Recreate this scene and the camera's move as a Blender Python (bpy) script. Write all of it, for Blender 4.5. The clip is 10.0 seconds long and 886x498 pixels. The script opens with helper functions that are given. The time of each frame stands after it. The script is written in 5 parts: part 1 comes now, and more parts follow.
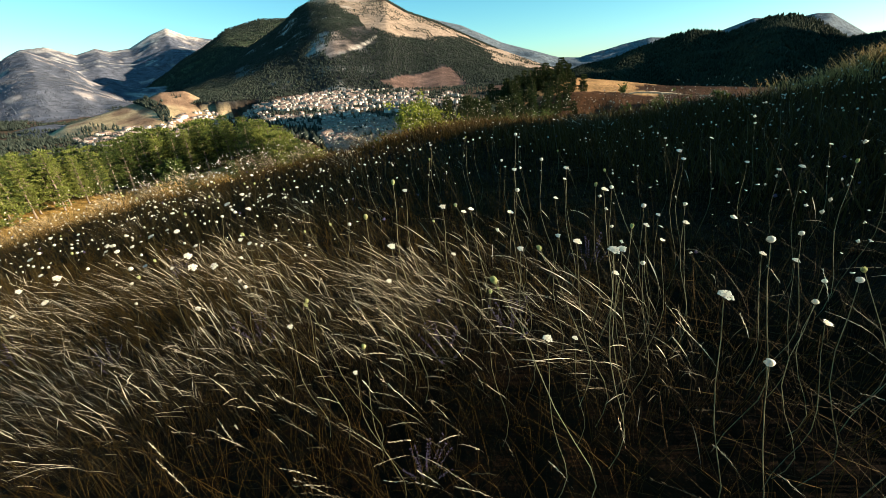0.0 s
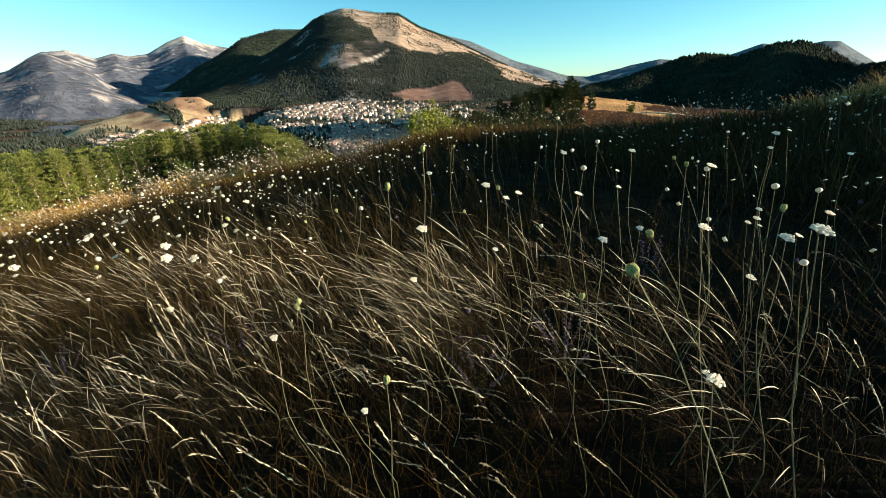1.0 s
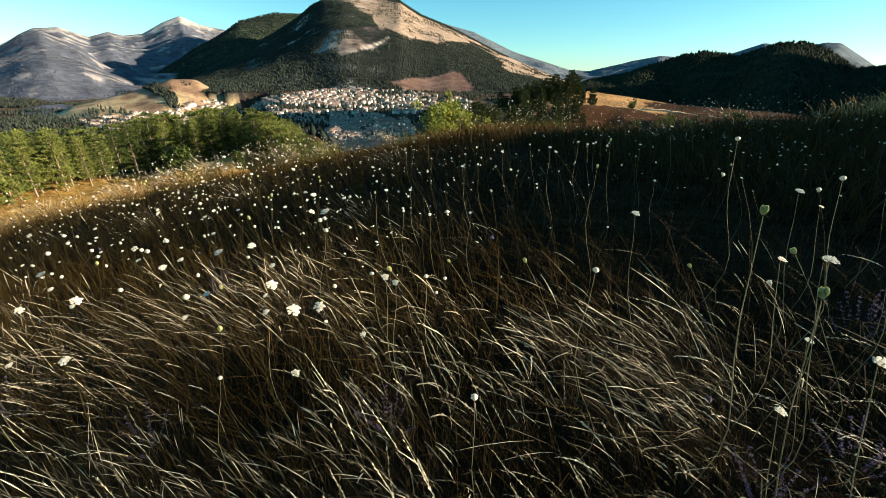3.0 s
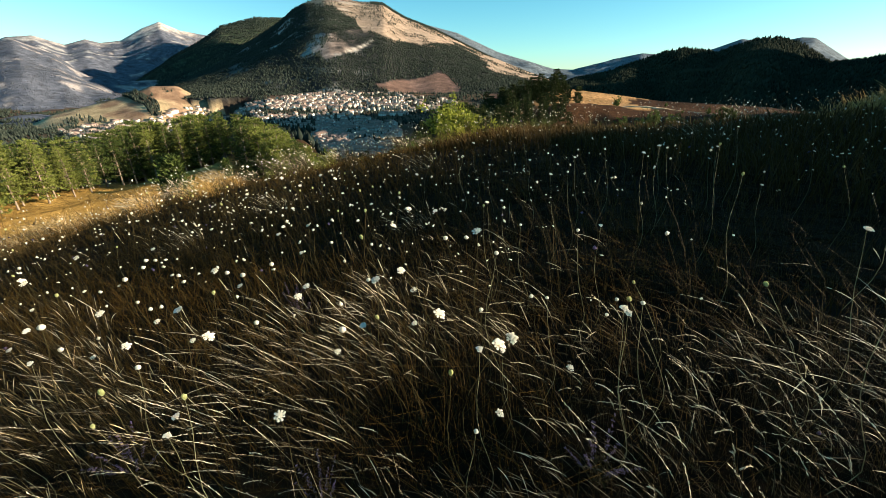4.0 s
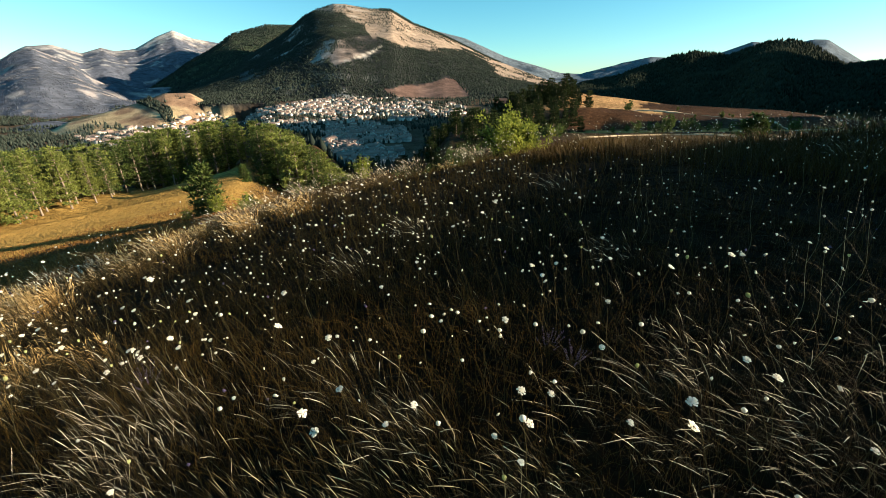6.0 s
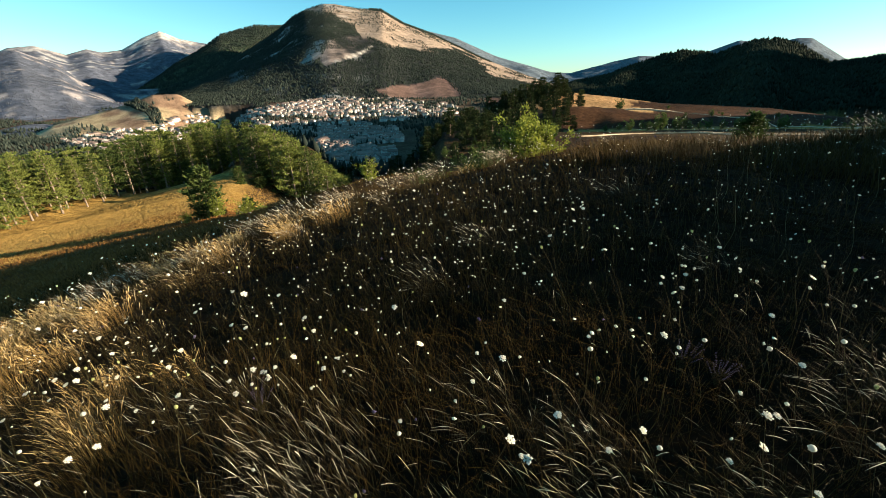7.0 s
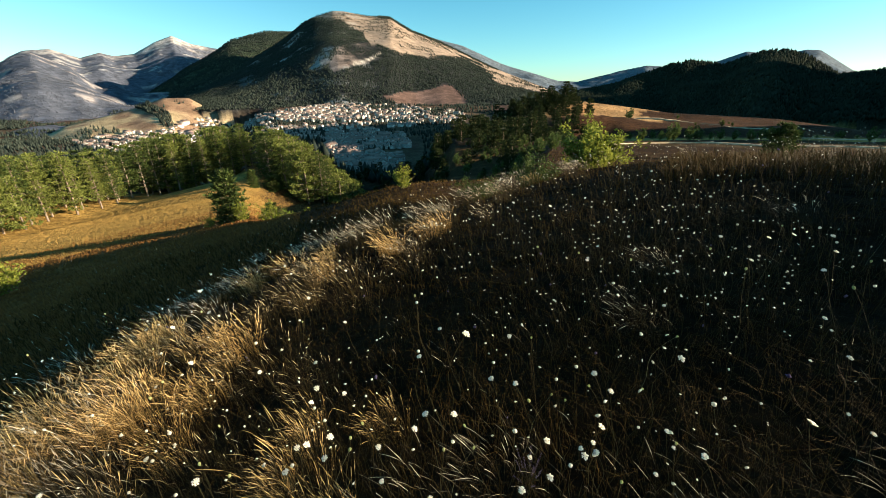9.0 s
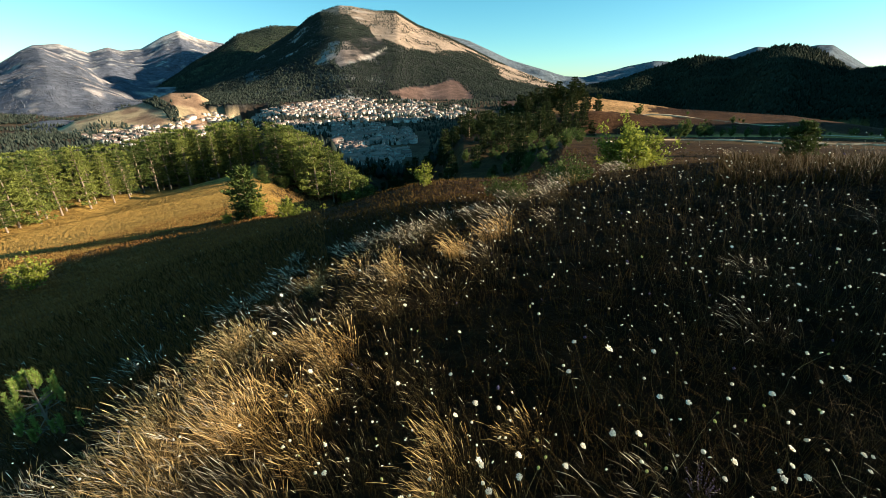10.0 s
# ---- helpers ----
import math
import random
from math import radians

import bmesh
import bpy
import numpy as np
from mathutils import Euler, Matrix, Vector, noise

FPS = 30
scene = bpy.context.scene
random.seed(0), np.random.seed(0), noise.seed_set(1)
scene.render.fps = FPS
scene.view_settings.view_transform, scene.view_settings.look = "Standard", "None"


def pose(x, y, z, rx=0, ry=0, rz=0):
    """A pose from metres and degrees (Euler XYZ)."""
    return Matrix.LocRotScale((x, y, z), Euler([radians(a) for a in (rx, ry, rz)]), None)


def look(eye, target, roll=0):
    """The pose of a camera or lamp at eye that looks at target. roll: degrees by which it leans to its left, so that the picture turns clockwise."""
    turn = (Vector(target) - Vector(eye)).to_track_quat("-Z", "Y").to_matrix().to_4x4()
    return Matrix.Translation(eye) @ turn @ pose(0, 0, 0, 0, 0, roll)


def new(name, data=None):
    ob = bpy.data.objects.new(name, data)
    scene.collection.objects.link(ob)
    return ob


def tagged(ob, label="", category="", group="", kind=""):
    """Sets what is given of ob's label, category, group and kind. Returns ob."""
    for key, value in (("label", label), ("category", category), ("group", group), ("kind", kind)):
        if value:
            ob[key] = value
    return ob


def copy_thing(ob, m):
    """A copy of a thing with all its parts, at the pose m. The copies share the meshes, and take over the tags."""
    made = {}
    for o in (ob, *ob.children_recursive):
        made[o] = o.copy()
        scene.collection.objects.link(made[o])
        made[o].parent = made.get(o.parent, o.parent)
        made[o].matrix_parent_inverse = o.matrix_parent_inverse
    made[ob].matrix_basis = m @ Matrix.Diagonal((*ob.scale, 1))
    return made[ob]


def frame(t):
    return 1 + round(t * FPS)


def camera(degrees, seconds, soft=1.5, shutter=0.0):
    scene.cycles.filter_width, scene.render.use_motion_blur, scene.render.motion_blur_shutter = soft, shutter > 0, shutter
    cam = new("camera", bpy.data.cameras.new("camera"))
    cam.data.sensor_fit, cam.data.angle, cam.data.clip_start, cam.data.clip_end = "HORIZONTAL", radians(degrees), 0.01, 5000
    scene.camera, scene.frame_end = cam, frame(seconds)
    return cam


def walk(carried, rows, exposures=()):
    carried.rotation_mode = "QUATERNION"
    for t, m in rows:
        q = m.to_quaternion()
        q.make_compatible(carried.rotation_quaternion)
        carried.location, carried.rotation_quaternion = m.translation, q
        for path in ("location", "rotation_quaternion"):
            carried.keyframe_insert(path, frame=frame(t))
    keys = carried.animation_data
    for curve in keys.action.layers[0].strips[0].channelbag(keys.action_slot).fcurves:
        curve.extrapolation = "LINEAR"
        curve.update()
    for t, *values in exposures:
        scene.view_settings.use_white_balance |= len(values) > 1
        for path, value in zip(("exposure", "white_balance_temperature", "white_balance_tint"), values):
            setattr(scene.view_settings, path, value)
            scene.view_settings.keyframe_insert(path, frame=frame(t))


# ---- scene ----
cam = camera(97.5, 10.0, soft=0.6)
PATH = [
    (0, 0, 0, 0.85, 65.85, 2.37, -0.83),
    (0.5, -0.026, 0.124, 0.772, 66.58, 1.44, -0.39),
    (1, -0.083, 0.231, 0.7, 67.66, 0.66, 0.48),
    (1.5, -0.138, 0.305, 0.714, 67.71, -0.36, 1.79),
    (2, -0.251, 0.436, 0.69, 66.98, -1.25, 2.3),
    (2.5, -0.403, 0.496, 0.723, 66.42, -1.26, 1.47),
    (4, -1.099, 0.615, 0.769, 66.61, 0.08, -1.53),
    (4.5, -1.417, 0.714, 0.795, 66.89, 1.12, -2),
    (5, -1.728, 0.729, 0.833, 66.94, 1.18, -1.84),
    (5.5, -2.062, 0.807, 0.847, 67.03, 0.73, -1.26),
    (6, -2.407, 0.844, 0.889, 67.24, 0.45, -0.48),
    (7.5, -3.462, 1.011, 0.959, 67.19, 0.85, -2.38),
    (8, -3.807, 1.165, 0.921, 67.24, 0.78, -2.58),
    (8.5, -4.16, 1.288, 0.926, 67.58, 0.44, -1.94),
    (9, -4.535, 1.37, 0.947, 68.1, 0.1, -0.79),
    (9.5, -4.924, 1.408, 0.992, 67.96, -0.14, 0.07),
    (10, -5.313, 1.41, 1.043, 67.5, 0, 0),
]
walk(cam, [(t, pose(*p)) for t, *p in PATH], exposures=[(0, 1.74, 6250, 7), (10, 1.74, 6250, 7)])

# ---- sky and sun: low evening sun from the right, a little ahead ----
SUN_AZ, SUN_EL = 95.0, 13.3
world = bpy.data.worlds.new("sky")
scene.world = world
world.use_nodes = True
wn = world.node_tree
wn.nodes.clear()
sky = wn.nodes.new("ShaderNodeTexSky")
sky.sky_type = "NISHITA"
sky.sun_disc = False
sky.sun_elevation = radians(SUN_EL)
sky.sun_rotation = radians(SUN_AZ)
sky.altitude, sky.air_density, sky.dust_density, sky.ozone_density = 900, 1.0, 0.4, 0.4
bg = wn.nodes.new("ShaderNodeBackground")
bg.inputs["Strength"].default_value = 0.059
wout = wn.nodes.new("ShaderNodeOutputWorld")
cool = wn.nodes.new("ShaderNodeVectorMath")
cool.operation = "MULTIPLY"
cool.inputs[1].default_value = (0.300, 0.94, 1.06)
split, join = wn.nodes.new("ShaderNodeSeparateColor"), wn.nodes.new("ShaderNodeCombineColor")
redness = wn.nodes.new("ShaderNodeMath")
redness.operation = "POWER"
redness.inputs[1].default_value = 1.4
wn.links.new(sky.outputs[0], split.inputs[0])
wn.links.new(split.outputs[0], redness.inputs[0])
for channel, source in enumerate((redness, split, split)):
    wn.links.new(source.outputs[0 if source is redness else channel], join.inputs[channel])
wn.links.new(join.outputs[0], cool.inputs[0])
wn.links.new(cool.outputs[0], bg.inputs[0])
wn.links.new(bg.outputs[0], wout.inputs[0])

sun_dir = Vector((math.sin(radians(SUN_AZ)) * math.cos(radians(SUN_EL)),
                  math.cos(radians(SUN_AZ)) * math.cos(radians(SUN_EL)), math.sin(radians(SUN_EL))))
sun = new("sun", bpy.data.lights.new("sun", "SUN"))
sun.data.energy, sun.data.angle, sun.data.color = 5.0, radians(0.5), (1.0, 0.83, 0.60)
sun.matrix_world = look((0, 0, 50), Vector((0, 0, 50)) - sun_dir)


# ---- numpy noise and terrain ----
def lattice(ix, iy, seed):
    n = (ix * 374761393 + iy * 668265263 + seed * 974634777) & 0x7FFFFFFF
    n = ((n ^ (n >> 13)) * 1274126177) & 0x7FFFFFFF
    return ((n ^ (n >> 16)) & 0xFFFF) / 65535.0


def vnoise(x, y, seed=0):
    x0, y0 = np.floor(x).astype(np.int64), np.floor(y).astype(np.int64)
    fx, fy = x - x0, y - y0
    fx, fy = fx * fx * (3 - 2 * fx), fy * fy * (3 - 2 * fy)
    a, b = lattice(x0, y0, seed), lattice(x0 + 1, y0, seed)
    c, d = lattice(x0, y0 + 1, seed), lattice(x0 + 1, y0 + 1, seed)
    return (a * (1 - fx) + b * fx) * (1 - fy) + (c * (1 - fx) + d * fx) * fy


def fbm(x, y, size, octaves=4, seed=0):
    """Noise from -1 to 1 with features of that size in metres."""
    total, amp, norm = 0.0, 1.0, 0.0
    for k in range(octaves):
        total = total + amp * (vnoise(x / size * 2 ** k, y / size * 2 ** k, seed + 17 * k) * 2 - 1)
        norm += amp
        amp *= 0.5
    return total / norm


def smooth(a, b, v):
    t = np.clip((v - a) / (b - a), 0, 1)
    return t * t * (3 - 2 * t)


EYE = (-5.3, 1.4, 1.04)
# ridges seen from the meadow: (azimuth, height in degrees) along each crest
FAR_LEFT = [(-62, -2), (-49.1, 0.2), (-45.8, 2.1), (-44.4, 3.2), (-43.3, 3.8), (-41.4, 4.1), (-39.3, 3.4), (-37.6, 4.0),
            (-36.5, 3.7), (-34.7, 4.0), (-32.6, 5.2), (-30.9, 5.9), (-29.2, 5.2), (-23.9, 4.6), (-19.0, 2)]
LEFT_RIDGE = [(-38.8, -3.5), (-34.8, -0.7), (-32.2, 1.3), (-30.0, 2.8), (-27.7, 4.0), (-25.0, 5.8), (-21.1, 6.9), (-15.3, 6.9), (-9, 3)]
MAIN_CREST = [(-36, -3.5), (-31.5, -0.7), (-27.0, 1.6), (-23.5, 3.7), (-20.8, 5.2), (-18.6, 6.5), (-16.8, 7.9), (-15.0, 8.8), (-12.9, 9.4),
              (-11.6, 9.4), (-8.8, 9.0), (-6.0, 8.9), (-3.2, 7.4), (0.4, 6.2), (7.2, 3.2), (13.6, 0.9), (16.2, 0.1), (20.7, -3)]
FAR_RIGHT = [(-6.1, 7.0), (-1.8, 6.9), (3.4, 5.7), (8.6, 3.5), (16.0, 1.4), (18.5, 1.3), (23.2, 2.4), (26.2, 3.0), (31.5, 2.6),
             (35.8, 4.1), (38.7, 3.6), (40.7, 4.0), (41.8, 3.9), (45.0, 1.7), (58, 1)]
# beyond 51 degrees an unseen ridge, added to shade this hill
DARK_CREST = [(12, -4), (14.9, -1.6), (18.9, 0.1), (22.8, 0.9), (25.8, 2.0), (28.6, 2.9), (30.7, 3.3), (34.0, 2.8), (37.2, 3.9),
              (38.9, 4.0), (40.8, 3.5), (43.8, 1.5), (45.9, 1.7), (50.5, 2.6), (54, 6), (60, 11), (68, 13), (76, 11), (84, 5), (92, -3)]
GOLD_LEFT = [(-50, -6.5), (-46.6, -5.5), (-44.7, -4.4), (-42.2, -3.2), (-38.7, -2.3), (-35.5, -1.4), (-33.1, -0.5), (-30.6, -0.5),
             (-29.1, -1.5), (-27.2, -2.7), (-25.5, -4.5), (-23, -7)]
# beyond 52 degrees an unseen hill, added to shade the pasture
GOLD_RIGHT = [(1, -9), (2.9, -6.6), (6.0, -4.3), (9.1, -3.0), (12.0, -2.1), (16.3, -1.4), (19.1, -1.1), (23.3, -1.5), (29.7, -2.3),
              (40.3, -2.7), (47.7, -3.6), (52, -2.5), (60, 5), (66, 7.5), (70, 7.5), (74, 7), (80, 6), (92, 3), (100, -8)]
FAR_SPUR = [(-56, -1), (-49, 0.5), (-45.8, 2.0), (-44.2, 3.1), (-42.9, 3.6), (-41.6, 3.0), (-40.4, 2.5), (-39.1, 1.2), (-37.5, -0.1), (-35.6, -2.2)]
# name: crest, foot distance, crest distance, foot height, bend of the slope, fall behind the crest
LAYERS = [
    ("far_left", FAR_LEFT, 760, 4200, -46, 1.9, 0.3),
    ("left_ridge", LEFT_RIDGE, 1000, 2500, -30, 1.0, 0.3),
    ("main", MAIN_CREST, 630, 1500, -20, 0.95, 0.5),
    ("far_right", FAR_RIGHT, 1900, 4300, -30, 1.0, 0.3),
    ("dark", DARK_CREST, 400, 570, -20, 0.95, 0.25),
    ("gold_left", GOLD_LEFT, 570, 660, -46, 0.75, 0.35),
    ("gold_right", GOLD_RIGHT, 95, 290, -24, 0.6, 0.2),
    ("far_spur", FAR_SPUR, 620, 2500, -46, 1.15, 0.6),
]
ROUGH = {"far_left": 0.02, "main": 0.0065, "gold_left": 0.006, "dark": 0.02, "left_ridge": 0.016, "far_spur": 0.014}
BROW = np.array([(-9.4, -9), (-8.3, 0), (-7.7, 3.1), (-7.1, 5.0), (-6.1, 6.8), (-4.6, 8.6), (-0.8, 12.4), (2, 10.4), (4.5, 8.9), (7, 8.6), (9, 9.8), (12, 12), (20, 14), (40, 15)])


def past_brow(x, y):
    """Signed distance from the brow of the knoll, positive outside."""
    best = np.full(np.shape(x), 1e9)
    side = np.zeros(np.shape(x))
    for (ax, ay), (bx, by) in zip(BROW[:-1], BROW[1:]):
        ex, ey = bx - ax, by - ay
        t = np.clip(((x - ax) * ex + (y - ay) * ey) / (ex * ex + ey * ey), 0, 1)
        dx, dy = x - ax - t * ex, y - ay - t * ey
        d = np.hypot(dx, dy)
        s = np.sign(ex * dy - ey * dx)
        side = np.where(d < best, s, side)
        best = np.minimum(best, d)
    return best * side


def soft_neg(x, w):
    return -w * np.log1p(np.exp(np.clip(-x / w, -40, 40)))


def knoll(x, y):
    """The meadow in the foreground and the slope below it."""
    right = np.maximum(x, 0)
    # rise on the right, mostly unseen, its height set to shade the meadow
    crest = np.clip(0.45 * (x - 6 - 0.5 * np.maximum(y - 3, 0)) * (1 + 0.15 * fbm(x, y, 4.0, 2, 3)), 0, 1.72 + 0.14 * np.clip(y - 1.8, 0, 5) - 0.45 * np.clip(1.0 - y, 0, 3))
    crest = crest * smooth(7.6, 6.0, y) * (1 - 0.75 * smooth(11.5, 14.5, x)) + 0.58 * smooth(6.5, 9.5, x - 0.4 * np.clip(y - 8, 0, 9)) * smooth(6.5, 8.0, y)
    za = 0.05 + 0.17 * np.minimum(x, 0) + 0.085 * right - 0.045 * y - 0.008 * np.clip(y - 3, 0, 12) ** 2 + 0.05 * fbm(x, y, 3.0, 3, 5) + crest + smooth(3, 7, y) * (0.12 + 0.15 * smooth(3, 0, x))
    zb = (0.3 - 0.9 * smooth(-7, -1, x) - 0.098 * y + 0.26 * soft_neg(x, 1.5) - 0.10 * soft_neg(x + 21.5, 1.5) + 0.02 * soft_neg(x + 40, 4.0)
          + 0.11 * np.clip(y - 60, 0, 50) * smooth(-12, -45, x) + 0.5 * fbm(x, y, 25, 3, 9) * smooth(5, 40, np.hypot(x, y)))
    az, r = np.degrees(np.arctan2(x + 5.3, y - 1.4)), np.hypot(x + 5.3, y - 1.4)
    zb = zb - 5.5 * smooth(20, 42, r) * smooth(125, 70, r) * smooth(-27, -18, az) * smooth(17, 9, az)
    zb = zb - 13 * smooth(35, 60, r) * smooth(260, 190, r) * smooth(-17, -12, az) * smooth(3, -3, az)
    zb = zb - 22 * smooth(185, 235, r) * smooth(430, 350, r) * smooth(-21, -15, az) * smooth(3, -3, az)
    zb = zb - 0.2 * np.clip(r - 92, 0, 160) * smooth(-24, -30, az)
    k = smooth(-1.2, 3.2, past_brow(x, y))
    return za * (1 - k) + zb * k


# the far country is drawn up on a small plan and laid out at its true distance
PLAN = [0, 200, 300, 400, 500, 620, 1500, 2500, 4300, 4750]
TRUE = [0, 200, 330, 520, 760, 1080, 2700, 3700, 4600, 4850]


def enlarge(r):
    """How much larger than on the plan the land is at plan distance r."""
    return np.interp(r, PLAN, TRUE) / np.maximum(r, 1e-6)


def laid_out(x, y, z):
    """Plan places to true places."""
    k = enlarge(np.hypot(x - EYE[0], y - EYE[1]))
    return EYE[0] + (x - EYE[0]) * k, EYE[1] + (y - EYE[1]) * k, EYE[2] + (z - EYE[2]) * k


def spot(az, r):
    """The true x and y at an azimuth in degrees and a plan distance."""
    d = float(np.interp(r, PLAN, TRUE))
    return EYE[0] + d * math.sin(radians(az)), EYE[1] + d * math.cos(radians(az))


def terrain(x, y):
    """Height of the ground at true places."""
    x, y = np.asarray(x, float), np.asarray(y, float)
    d = np.maximum(np.hypot(x - EYE[0], y - EYE[1]), 1e-6)
    k = np.interp(d, TRUE, PLAN) / d
    return EYE[2] + (relief(EYE[0] + (x - EYE[0]) * k, EYE[1] + (y - EYE[1]) * k) - EYE[2]) / k


def relief(x, y, parts=False):
    """Height of the ground on the plan; with parts also the layer, the place on its slope, azimuth and distance."""
    x, y = np.asarray(x, float), np.asarray(y, float)
    az = np.degrees(np.arctan2(x - EYE[0], y - EYE[1]))
    r = np.hypot(x - EYE[0], y - EYE[1])
    near = knoll(x, y)
    valley = np.interp(r, [0, 150, 250, 320, 400, 480, 620, 900, 5000], [-80, -52, -44, -40, -32, -27, -17, -25, -40])
    low = np.interp(r, [0, 150, 250, 430, 700, 1000, 5000], [-80, -52, -45, -45, -44, -38, -40])
    k = smooth(-21, -27, az)
    valley = valley * (1 - k) + low * k
    valley = np.where(np.abs(az) > 75, np.interp(r, [0, 300, 5000], [-60, -45, -45]), valley)
    soft = 3.0
    z = np.where(r < 40, near, soft * np.logaddexp(near / soft, valley / soft))
    which = np.where(near > valley, 0, 1)
    grade = np.zeros_like(z)
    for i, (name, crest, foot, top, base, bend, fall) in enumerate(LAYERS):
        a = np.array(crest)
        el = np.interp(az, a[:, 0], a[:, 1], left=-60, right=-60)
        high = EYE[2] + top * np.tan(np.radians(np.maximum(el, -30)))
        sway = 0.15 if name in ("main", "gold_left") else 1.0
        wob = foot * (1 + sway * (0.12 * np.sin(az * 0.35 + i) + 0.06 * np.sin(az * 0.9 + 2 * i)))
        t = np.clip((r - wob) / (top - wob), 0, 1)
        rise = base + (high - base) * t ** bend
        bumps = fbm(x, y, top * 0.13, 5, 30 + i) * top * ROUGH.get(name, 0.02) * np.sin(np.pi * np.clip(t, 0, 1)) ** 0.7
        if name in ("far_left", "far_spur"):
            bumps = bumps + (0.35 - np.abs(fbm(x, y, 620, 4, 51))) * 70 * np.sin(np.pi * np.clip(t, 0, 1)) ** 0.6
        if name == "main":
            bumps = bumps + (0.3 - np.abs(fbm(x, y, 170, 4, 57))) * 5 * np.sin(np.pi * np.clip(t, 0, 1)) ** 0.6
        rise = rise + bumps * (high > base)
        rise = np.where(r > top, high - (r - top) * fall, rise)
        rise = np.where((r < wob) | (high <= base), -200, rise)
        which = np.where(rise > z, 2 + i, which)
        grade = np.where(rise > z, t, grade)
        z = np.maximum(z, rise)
    if parts:
        return z, which, grade, az, r
    return z


def bareness(az, z, r):
    """Degrees by which a place on the main mountain lies above the tree line."""
    el = np.degrees(np.arctan2(z - EYE[2], r))
    return el - np.interp(az, [-22, -16, -13.8, -11.8, -9.5, -8.5, -6.8, -4.3, 1, 3.2, 5.4, 8.5, 14], [14, 8.6, 8.3, 8.1, 7.0, 5.6, 5.3, 4.4, 4.2, 4.2, 3.3, 1.2, 0])


def within(az, el, outline):
    """Whether a direction lies inside an outline of (azimuth, height) corners."""
    odd = np.zeros(np.shape(az), bool)
    for (ax, ay), (bx, by) in zip(outline, outline[1:] + outline[:1]):
        if ay != by:
            odd ^= ((ay > el) != (by > el)) & (az < (bx - ax) * (el - ay) / (by - ay) + ax)
    return odd


SCREE = [(-12.6, 5.5), (-9.5, 6.2), (-7.2, 5.5), (-7.2, 4.2), (-9.5, 3.4), (-13.6, 2.5), (-14.2, 3.0)]
TERRACE = [(-7.6, -0.5), (-4.5, 0.1), (-0.7, 0.4), (1.0, 1.2), (2.4, 0.5), (4.3, -1.4), (2.4, -1.9), (-3.1, -1.7), (-5.4, -1.3)]
COPSE_ON_HILL = [(-36.0, -1.4), (-34.6, -1.0), (-32.9, -2.2), (-32.6, -3.8), (-33.6, -3.8), (-34.2, -2.4)]


# ---- materials ----
def material(name, rough=0.8, metal=0.0):
    m = bpy.data.materials.new(name)
    m.use_nodes = True
    b = m.node_tree.nodes["Principled BSDF"]
    b.inputs["Roughness"].default_value = rough
    b.inputs["Metallic"].default_value = metal
    b.inputs["Specular IOR Level"].default_value = 0.03
    return m, m.node_tree, b


def mottled(name, low, high, size=8.0, rough=0.85, bump=0.0, random_by="", detail=6.0, spread=0.0):
    """A two-colour noise material; random_by 'island' or 'object' varies the pieces."""
    m, nt, b = material(name, rough)
    co = nt.nodes.new("ShaderNodeTexCoord")
    n = nt.nodes.new("ShaderNodeTexNoise")
    n.inputs["Scale"].default_value = size
    n.inputs["Detail"].default_value = detail
    nt.links.new(co.outputs["Object"], n.inputs["Vector"])
    mix = nt.nodes.new("ShaderNodeMix")
    mix.data_type = "RGBA"
    mix.inputs[6].default_value, mix.inputs[7].default_value = (*low, 1), (*high, 1)
    ramp = nt.nodes.new("ShaderNodeMapRange")
    ramp.inputs[1].default_value, ramp.inputs[2].default_value = 0.32, 0.68
    nt.links.new(n.outputs["Fac"], ramp.inputs[0])
    source = ramp.outputs[0]
    if random_by:
        g = nt.nodes.new("ShaderNodeNewGeometry" if random_by == "island" else "ShaderNodeObjectInfo")
        out = g.outputs["Random Per Island" if random_by == "island" else "Random"]
        half = nt.nodes.new("ShaderNodeMath")
        half.operation = "ADD"
        nt.links.new(ramp.outputs[0], half.inputs[0])
        nt.links.new(out, half.inputs[1])
        mul = nt.nodes.new("ShaderNodeMath")
        mul.operation = "MULTIPLY"
        mul.inputs[1].default_value = 0.5
        nt.links.new(half.outputs[0], mul.inputs[0])
        source = mul.outputs[0]
    nt.links.new(source, mix.inputs[0])
    nt.links.new(mix.outputs[2], b.inputs["Base Color"])
    if bump:
        bp = nt.nodes.new("ShaderNodeBump")
        bp.inputs["Strength"].default_value = bump
        nt.links.new(n.outputs["Fac"], bp.inputs["Height"])
        nt.links.new(bp.outputs[0], b.inputs["Normal"])
    return m


def leafy(m, share=0.35):
    """Lets some light through thin leaves and stems."""
    nt = m.node_tree
    b = nt.nodes["Principled BSDF"]
    out = nt.nodes["Material Output"]
    tr = nt.nodes.new("ShaderNodeBsdfTranslucent")
    src = b.inputs["Base Color"].links
    if src:
        nt.links.new(src[0].from_socket, tr.inputs["Color"])
    else:
        tr.inputs["Color"].default_value = b.inputs["Base Color"].default_value
    mx = nt.nodes.new("ShaderNodeMixShader")
    mx.inputs[0].default_value = share
    nt.links.new(b.outputs[0], mx.inputs[1])
    nt.links.new(tr.outputs[0], mx.inputs[2])
    nt.links.new(mx.outputs[0], out.inputs["Surface"])
    return m


